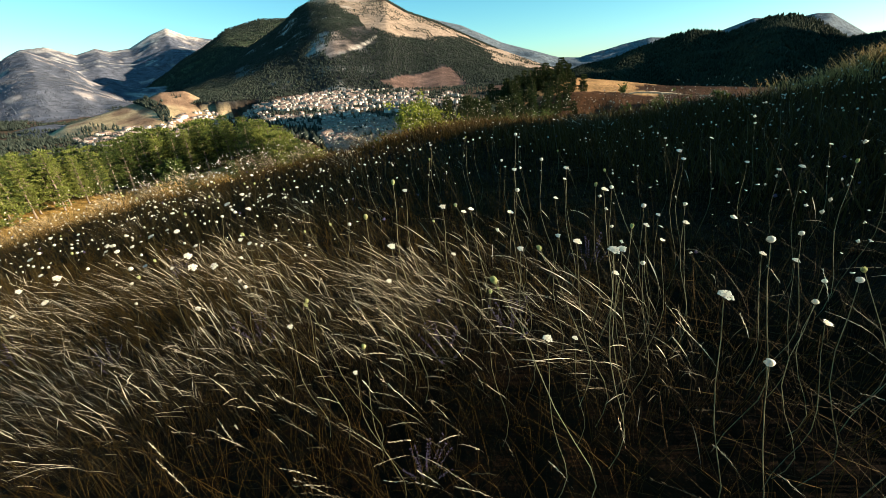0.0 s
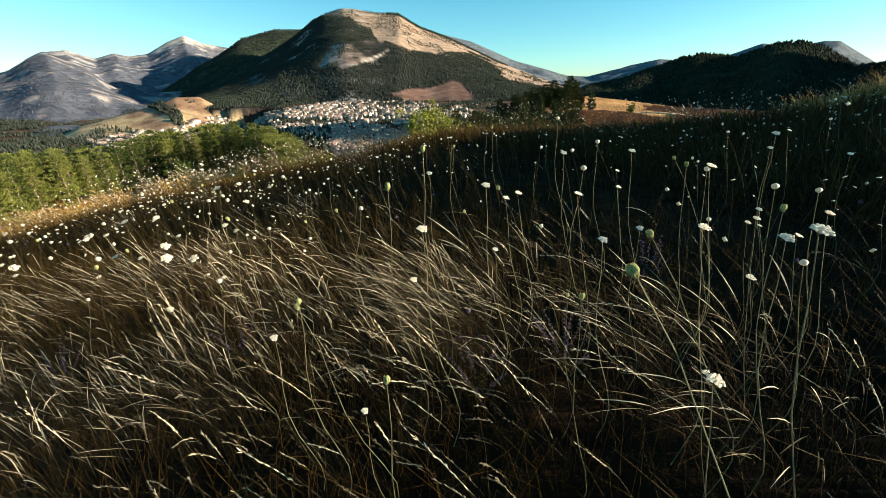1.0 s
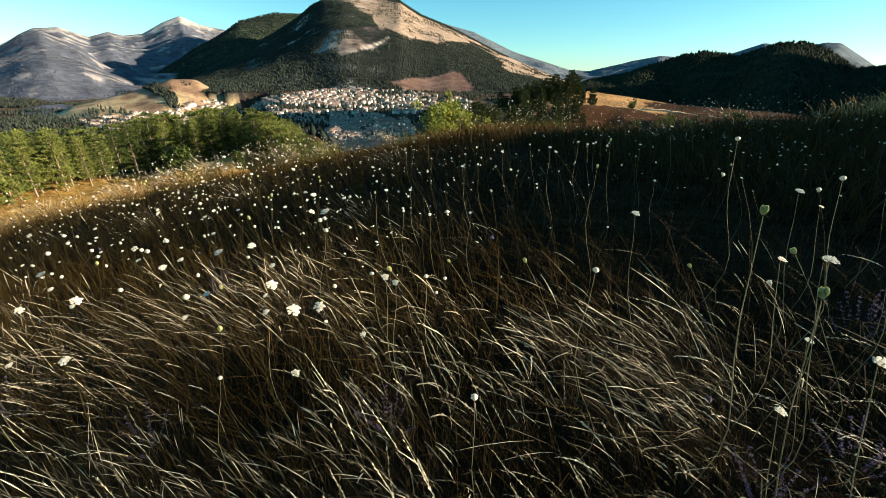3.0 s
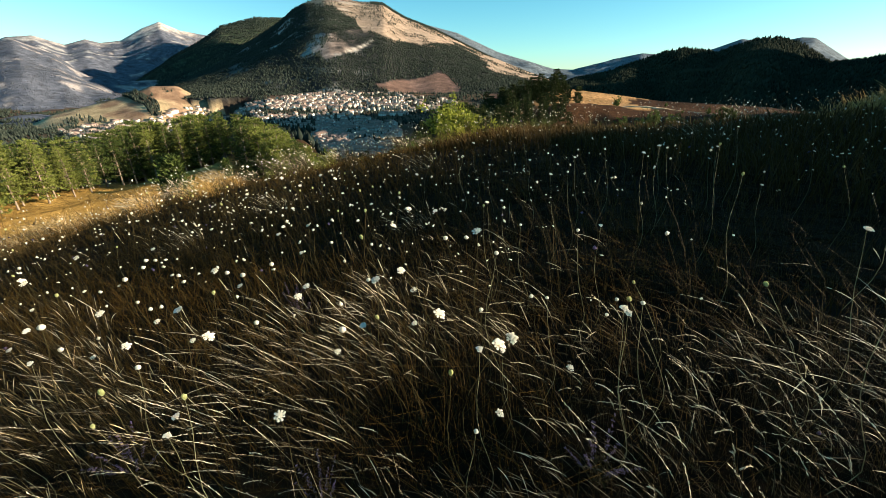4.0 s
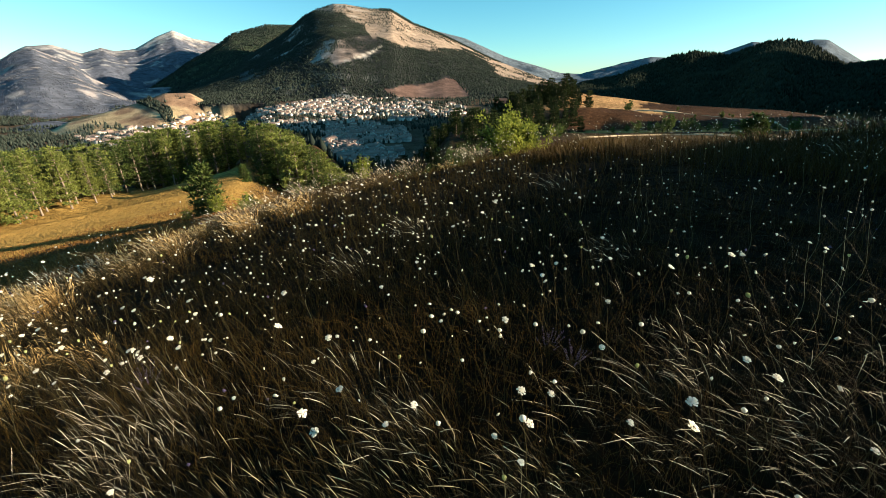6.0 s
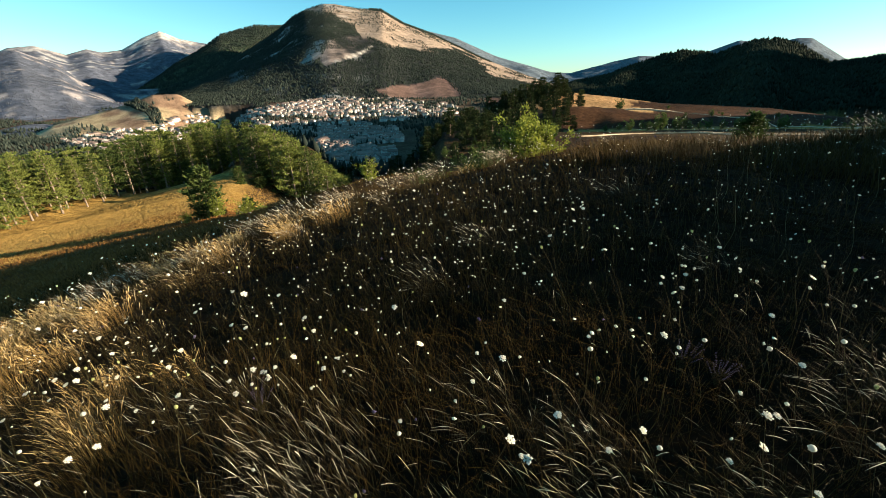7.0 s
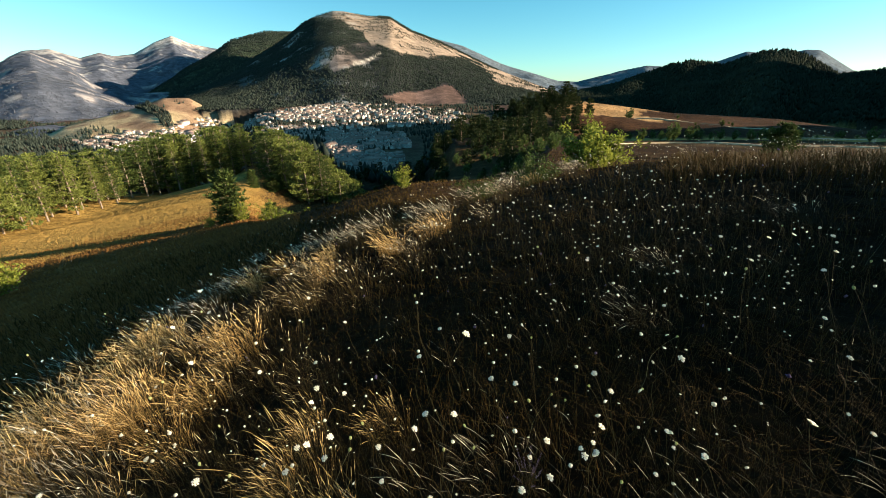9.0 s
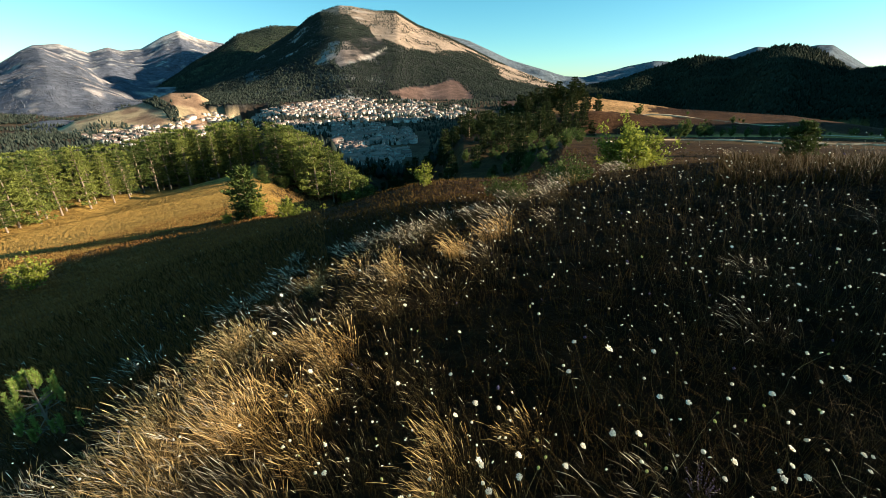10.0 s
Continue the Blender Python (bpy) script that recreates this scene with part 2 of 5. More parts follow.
def ground_material():
    m, nt, b = material("land", 0.95)
    at = nt.nodes.new("ShaderNodeAttribute")
    at.attribute_name = "cover_and_shade"
    co = nt.nodes.new("ShaderNodeTexCoord")
    cols = []
    for scale in (0.035, 0.5, 9.0, 1.6):
        n = nt.nodes.new("ShaderNodeTexNoise")
        n.inputs["Scale"].default_value, n.inputs["Detail"].default_value = scale, 8
        nt.links.new(co.outputs["Object"], n.inputs["Vector"])
        cols.append(n)
    last = at.outputs["Color"]
    for n, lo, hi in zip(cols, (0.6, 0.6, 0.6, 0.65), (1.4, 1.4, 1.4, 1.3)):
        mr = nt.nodes.new("ShaderNodeMapRange")
        mr.inputs[1].default_value, mr.inputs[2].default_value = 0.3, 0.7
        mr.inputs[3].default_value, mr.inputs[4].default_value = lo, hi
        nt.links.new(n.outputs["Fac"], mr.inputs[0])
        mx = nt.nodes.new("ShaderNodeVectorMath")
        mx.operation = "SCALE"
        nt.links.new(last, mx.inputs[0])
        nt.links.new(mr.outputs[0], mx.inputs["Scale"])
        last = mx.outputs[0]
    nt.links.new(last, b.inputs["Base Color"])
    bp = nt.nodes.new("ShaderNodeBump")
    bp.inputs["Strength"].default_value, bp.inputs["Distance"].default_value = 0.5, 0.05
    nt.links.new(cols[2].outputs["Fac"], bp.inputs["Height"])
    tussock = nt.nodes.new("ShaderNodeBump")
    tussock.inputs["Strength"].default_value, tussock.inputs["Distance"].default_value = 0.8, 0.5
    nt.links.new(cols[3].outputs["Fac"], tussock.inputs["Height"])
    nt.links.new(bp.outputs[0], tussock.inputs["Normal"])
    nt.links.new(tussock.outputs[0], b.inputs["Normal"])
    return m


def mesh_from(name, verts, faces, mat, smooth_shade=False):
    """A mesh from numpy arrays: faces is (n, 3) or (n, 4)."""
    verts, faces = np.asarray(verts, np.float32), np.asarray(faces, np.int32)
    me = bpy.data.meshes.new(name)
    k = faces.shape[1]
    me.vertices.add(len(verts))
    me.vertices.foreach_set("co", verts.ravel())
    me.loops.add(faces.size)
    me.loops.foreach_set("vertex_index", faces.ravel())
    me.polygons.add(len(faces))
    me.polygons.foreach_set("loop_start", np.arange(0, faces.size, k, dtype=np.int32))
    if smooth_shade:
        me.polygons.foreach_set("use_smooth", np.ones(len(faces), bool))
    me.update(calc_edges=True)
    me.validate()
    if mat:
        me.materials.append(mat)
    return me


def part(name, me, parent, label=""):
    ob = new(name, me)
    ob.parent = parent
    return tagged(ob, label)


# ---- the ground: one sheet from the meadow to the far ranges ----
def build_ground():
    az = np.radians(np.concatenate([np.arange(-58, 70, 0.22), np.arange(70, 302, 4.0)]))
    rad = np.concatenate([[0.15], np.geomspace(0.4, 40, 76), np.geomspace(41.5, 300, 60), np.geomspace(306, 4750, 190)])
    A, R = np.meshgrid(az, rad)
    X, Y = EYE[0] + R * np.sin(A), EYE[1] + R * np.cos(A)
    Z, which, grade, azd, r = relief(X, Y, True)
    na, nr_ = len(az), len(rad)
    i, j = np.meshgrid(np.arange(nr_ - 1), np.arange(na), indexing="ij")
    j2 = (j + 1) % na
    faces = np.stack([i * na + j, i * na + j2, (i + 1) * na + j2, (i + 1) * na + j], -1).reshape(-1, 4)[:, ::-1]
    me = mesh_from("ground", np.stack(laid_out(X, Y, Z), -1).reshape(-1, 3), faces, ground_material(), True)
    n1, n2 = fbm(X, Y, 120, 5, 71), fbm(X, Y, 30, 4, 72)
    gold, dry = np.array((0.38, 0.28, 0.16)), np.array((0.28, 0.205, 0.15))
    wood, rock = np.array((0.03, 0.038, 0.022)), np.array((0.34, 0.31, 0.28))
    col = np.zeros(X.shape + (3,))
    col[:] = (0.29, 0.175, 0.05)
    # browner within about 40 m: the slope's shade is in this colour
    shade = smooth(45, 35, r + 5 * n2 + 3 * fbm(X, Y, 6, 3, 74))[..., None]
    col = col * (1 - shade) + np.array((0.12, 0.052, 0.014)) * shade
    # shade over this lower ground is put into its dark brown
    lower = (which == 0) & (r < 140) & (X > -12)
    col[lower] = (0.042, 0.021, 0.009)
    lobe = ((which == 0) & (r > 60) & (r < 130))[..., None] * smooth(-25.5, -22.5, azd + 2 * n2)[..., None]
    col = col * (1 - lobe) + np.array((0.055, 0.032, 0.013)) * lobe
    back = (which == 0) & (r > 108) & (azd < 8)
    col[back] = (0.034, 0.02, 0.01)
    # meadow floor nearly black, for the shade between the stems
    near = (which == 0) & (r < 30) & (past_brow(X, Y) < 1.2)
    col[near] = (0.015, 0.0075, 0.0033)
    col[which == 1] = (0.10, 0.10, 0.05)
    v = np.array((0.085, 0.055, 0.032)) + 0.03 * n2[..., None]
    col = np.where((which == 1)[..., None], np.clip(v, 0.03, 1), col)
    # valley floor below the pasture darkened and reddened for its shade
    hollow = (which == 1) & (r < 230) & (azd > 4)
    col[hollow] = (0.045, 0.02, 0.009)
    n3 = fbm(X, Y, 60, 4, 73)[..., None]
    w = smooth(-0.35, 0.35, bareness(azd, Z, r) + 0.5 * n1 + 0.3 * n2)[..., None]
    stony = smooth(0.1, 0.5, n3 + 0.6 * n2[..., None]) * smooth(-26, -20, azd)[..., None] * smooth(-6, -12, azd)[..., None]
    main = np.array((0.030, 0.030, 0.028)) * (1 - w) + dry * (1 + 0.25 * n2[..., None]) * w
    main = main * (1 - 0.7 * stony) + rock * 0.7 * stony
    elev = np.degrees(np.arctan2(Z - EYE[2], r))
    scree = within(azd + 0.5 * n2, elev + 0.9 * n1, SCREE)[..., None] * smooth(-0.35, 0.3, n3 + 0.7 * n2[..., None]) * 0.85
    main = main * (1 - scree) + np.array((0.27, 0.20, 0.165)) * scree
    # bare reddish terrace, its brown darkened for the shade on the lower half
    bench = within(azd + n1, elev + 0.45 * n2, TERRACE)[..., None]
    main = main * (1 - bench) + np.array((0.15, 0.092, 0.072)) * (1 + 0.5 * n2[..., None]) * bench
    path = np.exp(-((elev - np.interp(azd, [-11, -9, -7.4], [3.5, 4.0, 4.8])) / 0.12) ** 2)[..., None] * ((azd > -11) & (azd < -7.3))[..., None]
    main = main * (1 - path) + np.array((0.62, 0.52, 0.42)) * path
    col = np.where((which == 4)[..., None], main, col)
    spur = 0.35 - np.abs(fbm(X, Y, 620, 4, 51))
    w = smooth(-0.05, 0.1, grade - 0.945 - 0.1 * n1 - 0.08 * n2 + 0.3 * (spur - 0.15))[..., None]
    crag = smooth(0.315, 0.345, spur + 0.04 * n2)[..., None] * smooth(0.12, 0.35, grade)[..., None]
    patch = smooth(0.3, 0.42, fbm(X, Y, 75, 4, 78) + 0.2 * n2 + 0.15 * n1)[..., None] * 0.6 * smooth(0.08, 0.25, grade)[..., None]
    # the bluish grey of the wooded flanks carries the haze of distance
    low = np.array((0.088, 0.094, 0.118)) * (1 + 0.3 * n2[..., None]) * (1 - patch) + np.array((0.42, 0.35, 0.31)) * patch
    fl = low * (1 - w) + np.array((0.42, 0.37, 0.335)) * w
    fl = fl * (1 - 0.6 * crag) + np.array((0.5, 0.46, 0.42)) * 0.6 * crag
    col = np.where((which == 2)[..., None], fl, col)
    w = smooth(0.90, 0.985, grade + 0.07 * n2 + 0.05 * n1)[..., None]
    col = np.where((which == 9)[..., None], low * (1 - w) + np.array((0.58, 0.52, 0.47)) * w, col)
    col = np.where((which == 3)[..., None], wood * 1.5, col)
    # blue-grey base for the farthest range, haze included
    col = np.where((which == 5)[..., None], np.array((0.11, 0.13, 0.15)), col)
    # forest floor of the opposite hill, darker for its shade
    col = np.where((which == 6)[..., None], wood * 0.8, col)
    w = smooth(0.02, 0.22, n1 * 0.6 + n2 * 0.5)[..., None]
    col = np.where((which == 7)[..., None], gold * (1 - w) + np.array((0.22, 0.135, 0.085)) * w, col)
    # lower pasture coloured dark and reddish for the shade it lies in
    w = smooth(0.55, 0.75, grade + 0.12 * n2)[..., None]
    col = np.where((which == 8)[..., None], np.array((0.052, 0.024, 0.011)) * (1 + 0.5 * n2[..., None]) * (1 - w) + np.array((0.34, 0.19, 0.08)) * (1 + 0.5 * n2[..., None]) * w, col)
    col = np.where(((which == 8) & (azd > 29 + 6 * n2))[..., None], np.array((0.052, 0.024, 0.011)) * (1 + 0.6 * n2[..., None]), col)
    ca = me.color_attributes.new("cover_and_shade", "FLOAT_COLOR", "POINT")
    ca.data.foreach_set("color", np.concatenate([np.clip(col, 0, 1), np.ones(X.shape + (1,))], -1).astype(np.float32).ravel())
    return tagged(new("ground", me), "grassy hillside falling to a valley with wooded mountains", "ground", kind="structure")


ground = build_ground()


# ---- vegetation helpers ----
rng = np.random.default_rng(7)


def unit(v):
    return v / np.maximum(np.linalg.norm(v, axis=-1, keepdims=True), 1e-9)


def tube(points, radii, sides=6):
    """A tapered tube along points: vertices and quads, closed at the tip."""
    pts, radii = np.asarray(points, float), np.asarray(radii, float)
    d = unit(np.gradient(pts, axis=0))
    ref = np.where(np.abs(d[:, 2:3]) > 0.9, np.array([[1.0, 0, 0]]), np.array([[0, 0, 1.0]]))
    u = unit(np.cross(d, ref))
    w = np.cross(d, u)
    a = np.arange(sides) / sides * 2 * np.pi
    ring = pts[:, None] + radii[:, None, None] * (u[:, None] * np.cos(a)[None, :, None] + w[:, None] * np.sin(a)[None, :, None])
    n = len(pts)
    i, j = np.meshgrid(np.arange(n - 1), np.arange(sides), indexing="ij")
    k = (j + 1) % sides
    faces = np.stack([i * sides + j, i * sides + k, (i + 1) * sides + k, (i + 1) * sides + j], -1).reshape(-1, 4)
    return ring.reshape(-1, 3), faces


def joined(pieces):
    vs, fs, at = [], [], 0
    for v, f in pieces:
        vs.append(v)
        fs.append(f + at)
        at += len(v)
    return np.concatenate(vs), np.concatenate(fs)


def leaves(centres, heading, length, width, curl=0.0):
    """One bent diamond for each centre, along its heading."""
    n = len(centres)
    side = unit(np.cross(heading, rng.normal(size=(n, 3))))
    lift = np.cross(side, heading)
    ln, wd = np.broadcast_to(length, n)[:, None], np.broadcast_to(width, n)[:, None]
    a = centres
    b = centres + heading * ln * 0.5 + side * wd * 0.5 + lift * ln * curl
    c = centres + heading * ln
    d = centres + heading * ln * 0.5 - side * wd * 0.5 + lift * ln * curl
    v = np.stack([a, b, c, d], 1).reshape(-1, 3)
    return v, np.arange(4 * n).reshape(-1, 4)


def needles(centres, heading, length, width):
    """One slim triangle for each centre, along its heading."""
    n = len(centres)
    side = unit(np.cross(heading, rng.normal(size=(n, 3)))) * np.broadcast_to(width, n)[:, None] * 0.5
    tip = centres + heading * np.broadcast_to(length, n)[:, None]
    return np.stack([centres - side, centres + side, tip], 1).reshape(-1, 3), np.arange(3 * n).reshape(-1, 3)


def ribbons(base, height, lean, half, levels, profile, droop, facing=None):
    """Grass stems as bent ribbons: base (n,3), lean (n,2) sideways travel per height, profile widths along the stem.
    Returns vertices, faces and each vertex's place along its stem."""
    n = len(base)
    t = np.linspace(0, 1, levels) if np.isscalar(levels) else np.asarray(levels)
    levels = len(t)
    h = height[:, None]
    bend = t[None] ** 2.1
    up = h * (t[None] - droop[:, None] * np.clip(t[None] - 0.55, 0, 1) ** 2 * 2.2)
    cx = base[:, 0:1] + lean[:, 0:1] * h * bend
    cy = base[:, 1:2] + lean[:, 1:2] * h * bend
    cz = base[:, 2:3] + up
    ang = rng.uniform(-0.3, 1.6, n) if facing is None else facing
    sx, sy = np.cos(ang)[:, None], np.sin(ang)[:, None]
    wd = half[:, None] * np.asarray(profile)[None]
    left = np.stack([cx - sx * wd, cy - sy * wd, cz], -1)
    rght = np.stack([cx + sx * wd, cy + sy * wd, cz], -1)
    v = np.stack([left, rght], 2).reshape(n, levels * 2, 3)
    q = np.arange(levels - 1)[:, None] * 2 + np.array([0, 1, 3, 2])[None]
    f = (np.arange(n)[:, None, None] * levels * 2 + q[None]).reshape(-1, 4)
    along = np.broadcast_to(np.repeat(t, 2)[None], (n, levels * 2)).ravel()
    return v.reshape(-1, 3), f, along


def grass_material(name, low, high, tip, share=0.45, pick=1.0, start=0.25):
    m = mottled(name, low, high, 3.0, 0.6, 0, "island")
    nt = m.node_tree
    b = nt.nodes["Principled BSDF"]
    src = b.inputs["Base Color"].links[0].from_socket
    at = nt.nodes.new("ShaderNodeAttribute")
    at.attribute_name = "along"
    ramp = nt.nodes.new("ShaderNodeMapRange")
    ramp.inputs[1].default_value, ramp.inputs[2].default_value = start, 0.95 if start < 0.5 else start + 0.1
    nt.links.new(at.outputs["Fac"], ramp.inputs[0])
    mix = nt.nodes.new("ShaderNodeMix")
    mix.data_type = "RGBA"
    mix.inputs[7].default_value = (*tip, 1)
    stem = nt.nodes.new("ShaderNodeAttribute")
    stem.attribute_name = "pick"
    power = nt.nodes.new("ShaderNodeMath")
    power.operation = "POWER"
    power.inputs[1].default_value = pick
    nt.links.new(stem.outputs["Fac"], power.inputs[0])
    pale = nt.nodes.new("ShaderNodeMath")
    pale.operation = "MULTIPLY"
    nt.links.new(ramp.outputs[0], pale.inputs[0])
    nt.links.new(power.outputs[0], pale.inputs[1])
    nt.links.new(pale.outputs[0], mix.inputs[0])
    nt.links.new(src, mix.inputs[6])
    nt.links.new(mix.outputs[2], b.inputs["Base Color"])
    return leafy(m, share)


def with_along(me, along, seeds=()):
    """Notes each vertex's place along its stem, and a random number for each stem; seeds: the stems of the vertices after the ribbons."""
    at = me.attributes.new("along", "FLOAT", "POINT")
    at.data.foreach_set("value", along.astype(np.float32))
    ribbon = along[:len(along) - len(seeds)]
    n = int((ribbon == 0).sum()) // 2
    each = rng.uniform(0, 1, n)
    pick = me.attributes.new("pick", "FLOAT", "POINT")
    pick.data.foreach_set("value", np.concatenate([np.repeat(each, len(ribbon) // n), each[np.asarray(seeds, int)]]).astype(np.float32))
    return me


M_BARK = mottled("pine_bark", (0.10, 0.07, 0.05), (0.30, 0.23, 0.17), 6, 0.9, 0.4)
M_NEEDLE = leafy(mottled("pine_needles", (0.046, 0.062, 0.013), (0.255, 0.272, 0.066), 0.6, 0.55, 0, "island"), 0.25)
M_NEEDLE_DARK = leafy(mottled("dark_needles", (0.022, 0.036, 0.011), (0.10, 0.125, 0.032), 0.6, 0.55, 0, "island"), 0.2)
M_SHOOT = leafy(mottled("young_shoots", (0.15, 0.22, 0.04), (0.36, 0.42, 0.11), 8, 0.5, 0, "island"), 0.3)
M_LEAF = leafy(mottled("hazel_leaves", (0.04, 0.058, 0.010), (0.33, 0.34, 0.055), 2.0, 0.5, 0, "island"), 0.4)
M_TWIG = mottled("twigs", (0.10, 0.075, 0.05), (0.26, 0.2, 0.14), 20, 0.9)
# darker copy of far_forest, with the opposite hill's shade in its colour
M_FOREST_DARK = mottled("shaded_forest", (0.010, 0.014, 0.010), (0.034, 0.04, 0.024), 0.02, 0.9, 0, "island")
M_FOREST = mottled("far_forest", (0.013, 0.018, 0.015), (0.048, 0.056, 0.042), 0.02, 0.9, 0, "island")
# pale bluish copy of the forest colour, tinted for distant haze
M_FOREST_HAZY = mottled("hazy_far_forest", (0.064, 0.068, 0.084), (0.092, 0.098, 0.116), 0.02, 0.9, 0, "island")
# ears are pale straw; stems below also darkened for shade in the grass
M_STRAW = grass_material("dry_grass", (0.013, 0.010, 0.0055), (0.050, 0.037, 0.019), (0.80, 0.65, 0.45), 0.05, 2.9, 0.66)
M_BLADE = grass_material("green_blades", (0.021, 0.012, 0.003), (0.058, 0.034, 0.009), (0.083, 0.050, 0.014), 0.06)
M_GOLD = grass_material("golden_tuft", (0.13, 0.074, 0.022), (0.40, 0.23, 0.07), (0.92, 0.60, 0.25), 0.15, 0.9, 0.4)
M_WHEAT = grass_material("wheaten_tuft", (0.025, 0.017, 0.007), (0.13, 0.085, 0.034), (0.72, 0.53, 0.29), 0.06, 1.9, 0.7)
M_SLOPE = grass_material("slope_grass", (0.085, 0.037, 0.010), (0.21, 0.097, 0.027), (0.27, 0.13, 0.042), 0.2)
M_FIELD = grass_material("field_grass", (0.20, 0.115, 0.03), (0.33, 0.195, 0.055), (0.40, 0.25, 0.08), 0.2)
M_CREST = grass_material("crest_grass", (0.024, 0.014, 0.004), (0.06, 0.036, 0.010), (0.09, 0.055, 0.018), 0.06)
M_PETAL = leafy(mottled("white_florets", (0.80, 0.71, 0.56), (0.94, 0.86, 0.71), 60, 0.7, 0, "island"), 0.35)
M_BUD = leafy(mottled("carrot_buds", (0.34, 0.36, 0.10), (0.70, 0.66, 0.34), 90, 0.6, 0, "island"), 0.3)
M_SEED = leafy(mottled("seed_heads", (0.5, 0.44, 0.32), (0.8, 0.76, 0.66), 90, 0.7, 0, "island"), 0.35)
M_STEM = leafy(mottled("flower_stems", (0.014, 0.011, 0.004), (0.06, 0.046, 0.02), 20, 0.6, 0, "island"), 0.05)
M_STALK = leafy(mottled("pale_stalks", (0.075, 0.066, 0.032), (0.26, 0.23, 0.135), 20, 0.6, 0, "object"), 0.2)
M_VIOLET = leafy(mottled("violet_florets", (0.05, 0.036, 0.075), (0.16, 0.12, 0.20), 60, 0.6, 0, "island"), 0.35)


# ---- trees ----
def pine_meshes(height, crown_from, spread, tufts, needle, shoot=0.5, per=6, dense=1.0):
    """Trunk with limbs, and a crown of needle tufts in flat sprays on whorled branches."""
    bend = rng.normal(0, 0.012 * height, 2)
    t = np.linspace(0, 1, 6)
    line = np.stack([bend[0] * np.sin(t * 3), bend[1] * np.sin(t * 2.3), t * height * 0.97], 1)
    pieces = [tube(line, 0.016 * height * (1 - 0.9 * t) + 0.01, 6)]
    centres, heads = [], []
    whorls = max(8, int(height * 0.95 * dense)) if height > 6 else 11
    for w in range(whorls):
        k = (w + rng.uniform(-0.3, 0.3)) / whorls
        z = crown_from + (1 - crown_from) * np.clip(k, 0, 0.985)
        reach = spread * (0.14 + 0.86 * (1 - k) ** 0.7) * min(1.0, 0.7 + 1.4 * k) * rng.uniform(0.75, 1.15)
        for a in rng.uniform(0, 2 * np.pi) + np.arange(5) * 2.4 + rng.normal(0, 0.3, 5):
            r = reach * rng.uniform(0.6, 1.15)
            out = np.array([np.cos(a), np.sin(a), rng.uniform(-0.16, 0.32)])
            at = np.array([np.interp(z, t, line[:, 0]), np.interp(z, t, line[:, 1]), z * height])
            s = np.array([0.0, 1.0])
            limb = at + out * (s * r)[:, None] + np.array([0, 0, 1]) * (0.12 * r * s ** 2)[:, None]
            pieces.append(tube(limb, 0.0032 * height * (1 - 0.85 * s) + 0.004, 3))
            n = max(2, int(tufts / (whorls * 5) * (0.45 + 1.1 * r / max(spread, 0.1))))
            u = rng.uniform(0.25, 1.05, n) ** 0.7
            c = at + out * (u * r)[:, None] + rng.normal(0, 1, (n, 3)) * np.array([0.12, 0.12, 0.05]) * spread + np.array([0, 0, 1]) * (0.12 * r * u ** 2)[:, None]
            centres.append(c)
            heads.append(np.repeat(out[None], n, 0))
    # dead lower stubs
    for _ in range(6 if crown_from > 0.2 else 0):
        z, a = rng.uniform(0.12, crown_from), rng.uniform(0, 6.3)
        s = np.array([0.0, 1.0])
        at = np.array([0, 0, z * height])
        pieces.append(tube(at + np.array([np.cos(a), np.sin(a), -0.15]) * (s * spread * 0.45)[:, None], 0.03 * (1 - 0.8 * s), 3))
    centres, heads = np.concatenate(centres), np.concatenate(heads)
    c = np.repeat(centres, per, 0)
    d = unit(np.repeat(heads, per, 0) * 0.6 + rng.normal(0, 0.6, c.shape) * np.array([1, 1, 0.7]) + np.array([0, 0, 0.5]))
    v, f = needles(c, d, shoot * rng.uniform(0.6, 1.25, len(c)), shoot * 0.36)
    trunk = mesh_from("trunk", *joined(pieces), M_BARK, True)
    crown = mesh_from("crown", v, f, needle)
    return trunk, crown


def plant_tree(name, meshes, x, y, turn=0.0, size=1.0, sink=0.15, labels=()):
    z = float(terrain(x, y)) - sink
    root = new(name)
    root.matrix_world = pose(x, y, z, 0, 0, turn) @ Matrix.Scale(size, 4)
    part("trunk", meshes[0], root)
    part("crown", meshes[1], root)
    return root


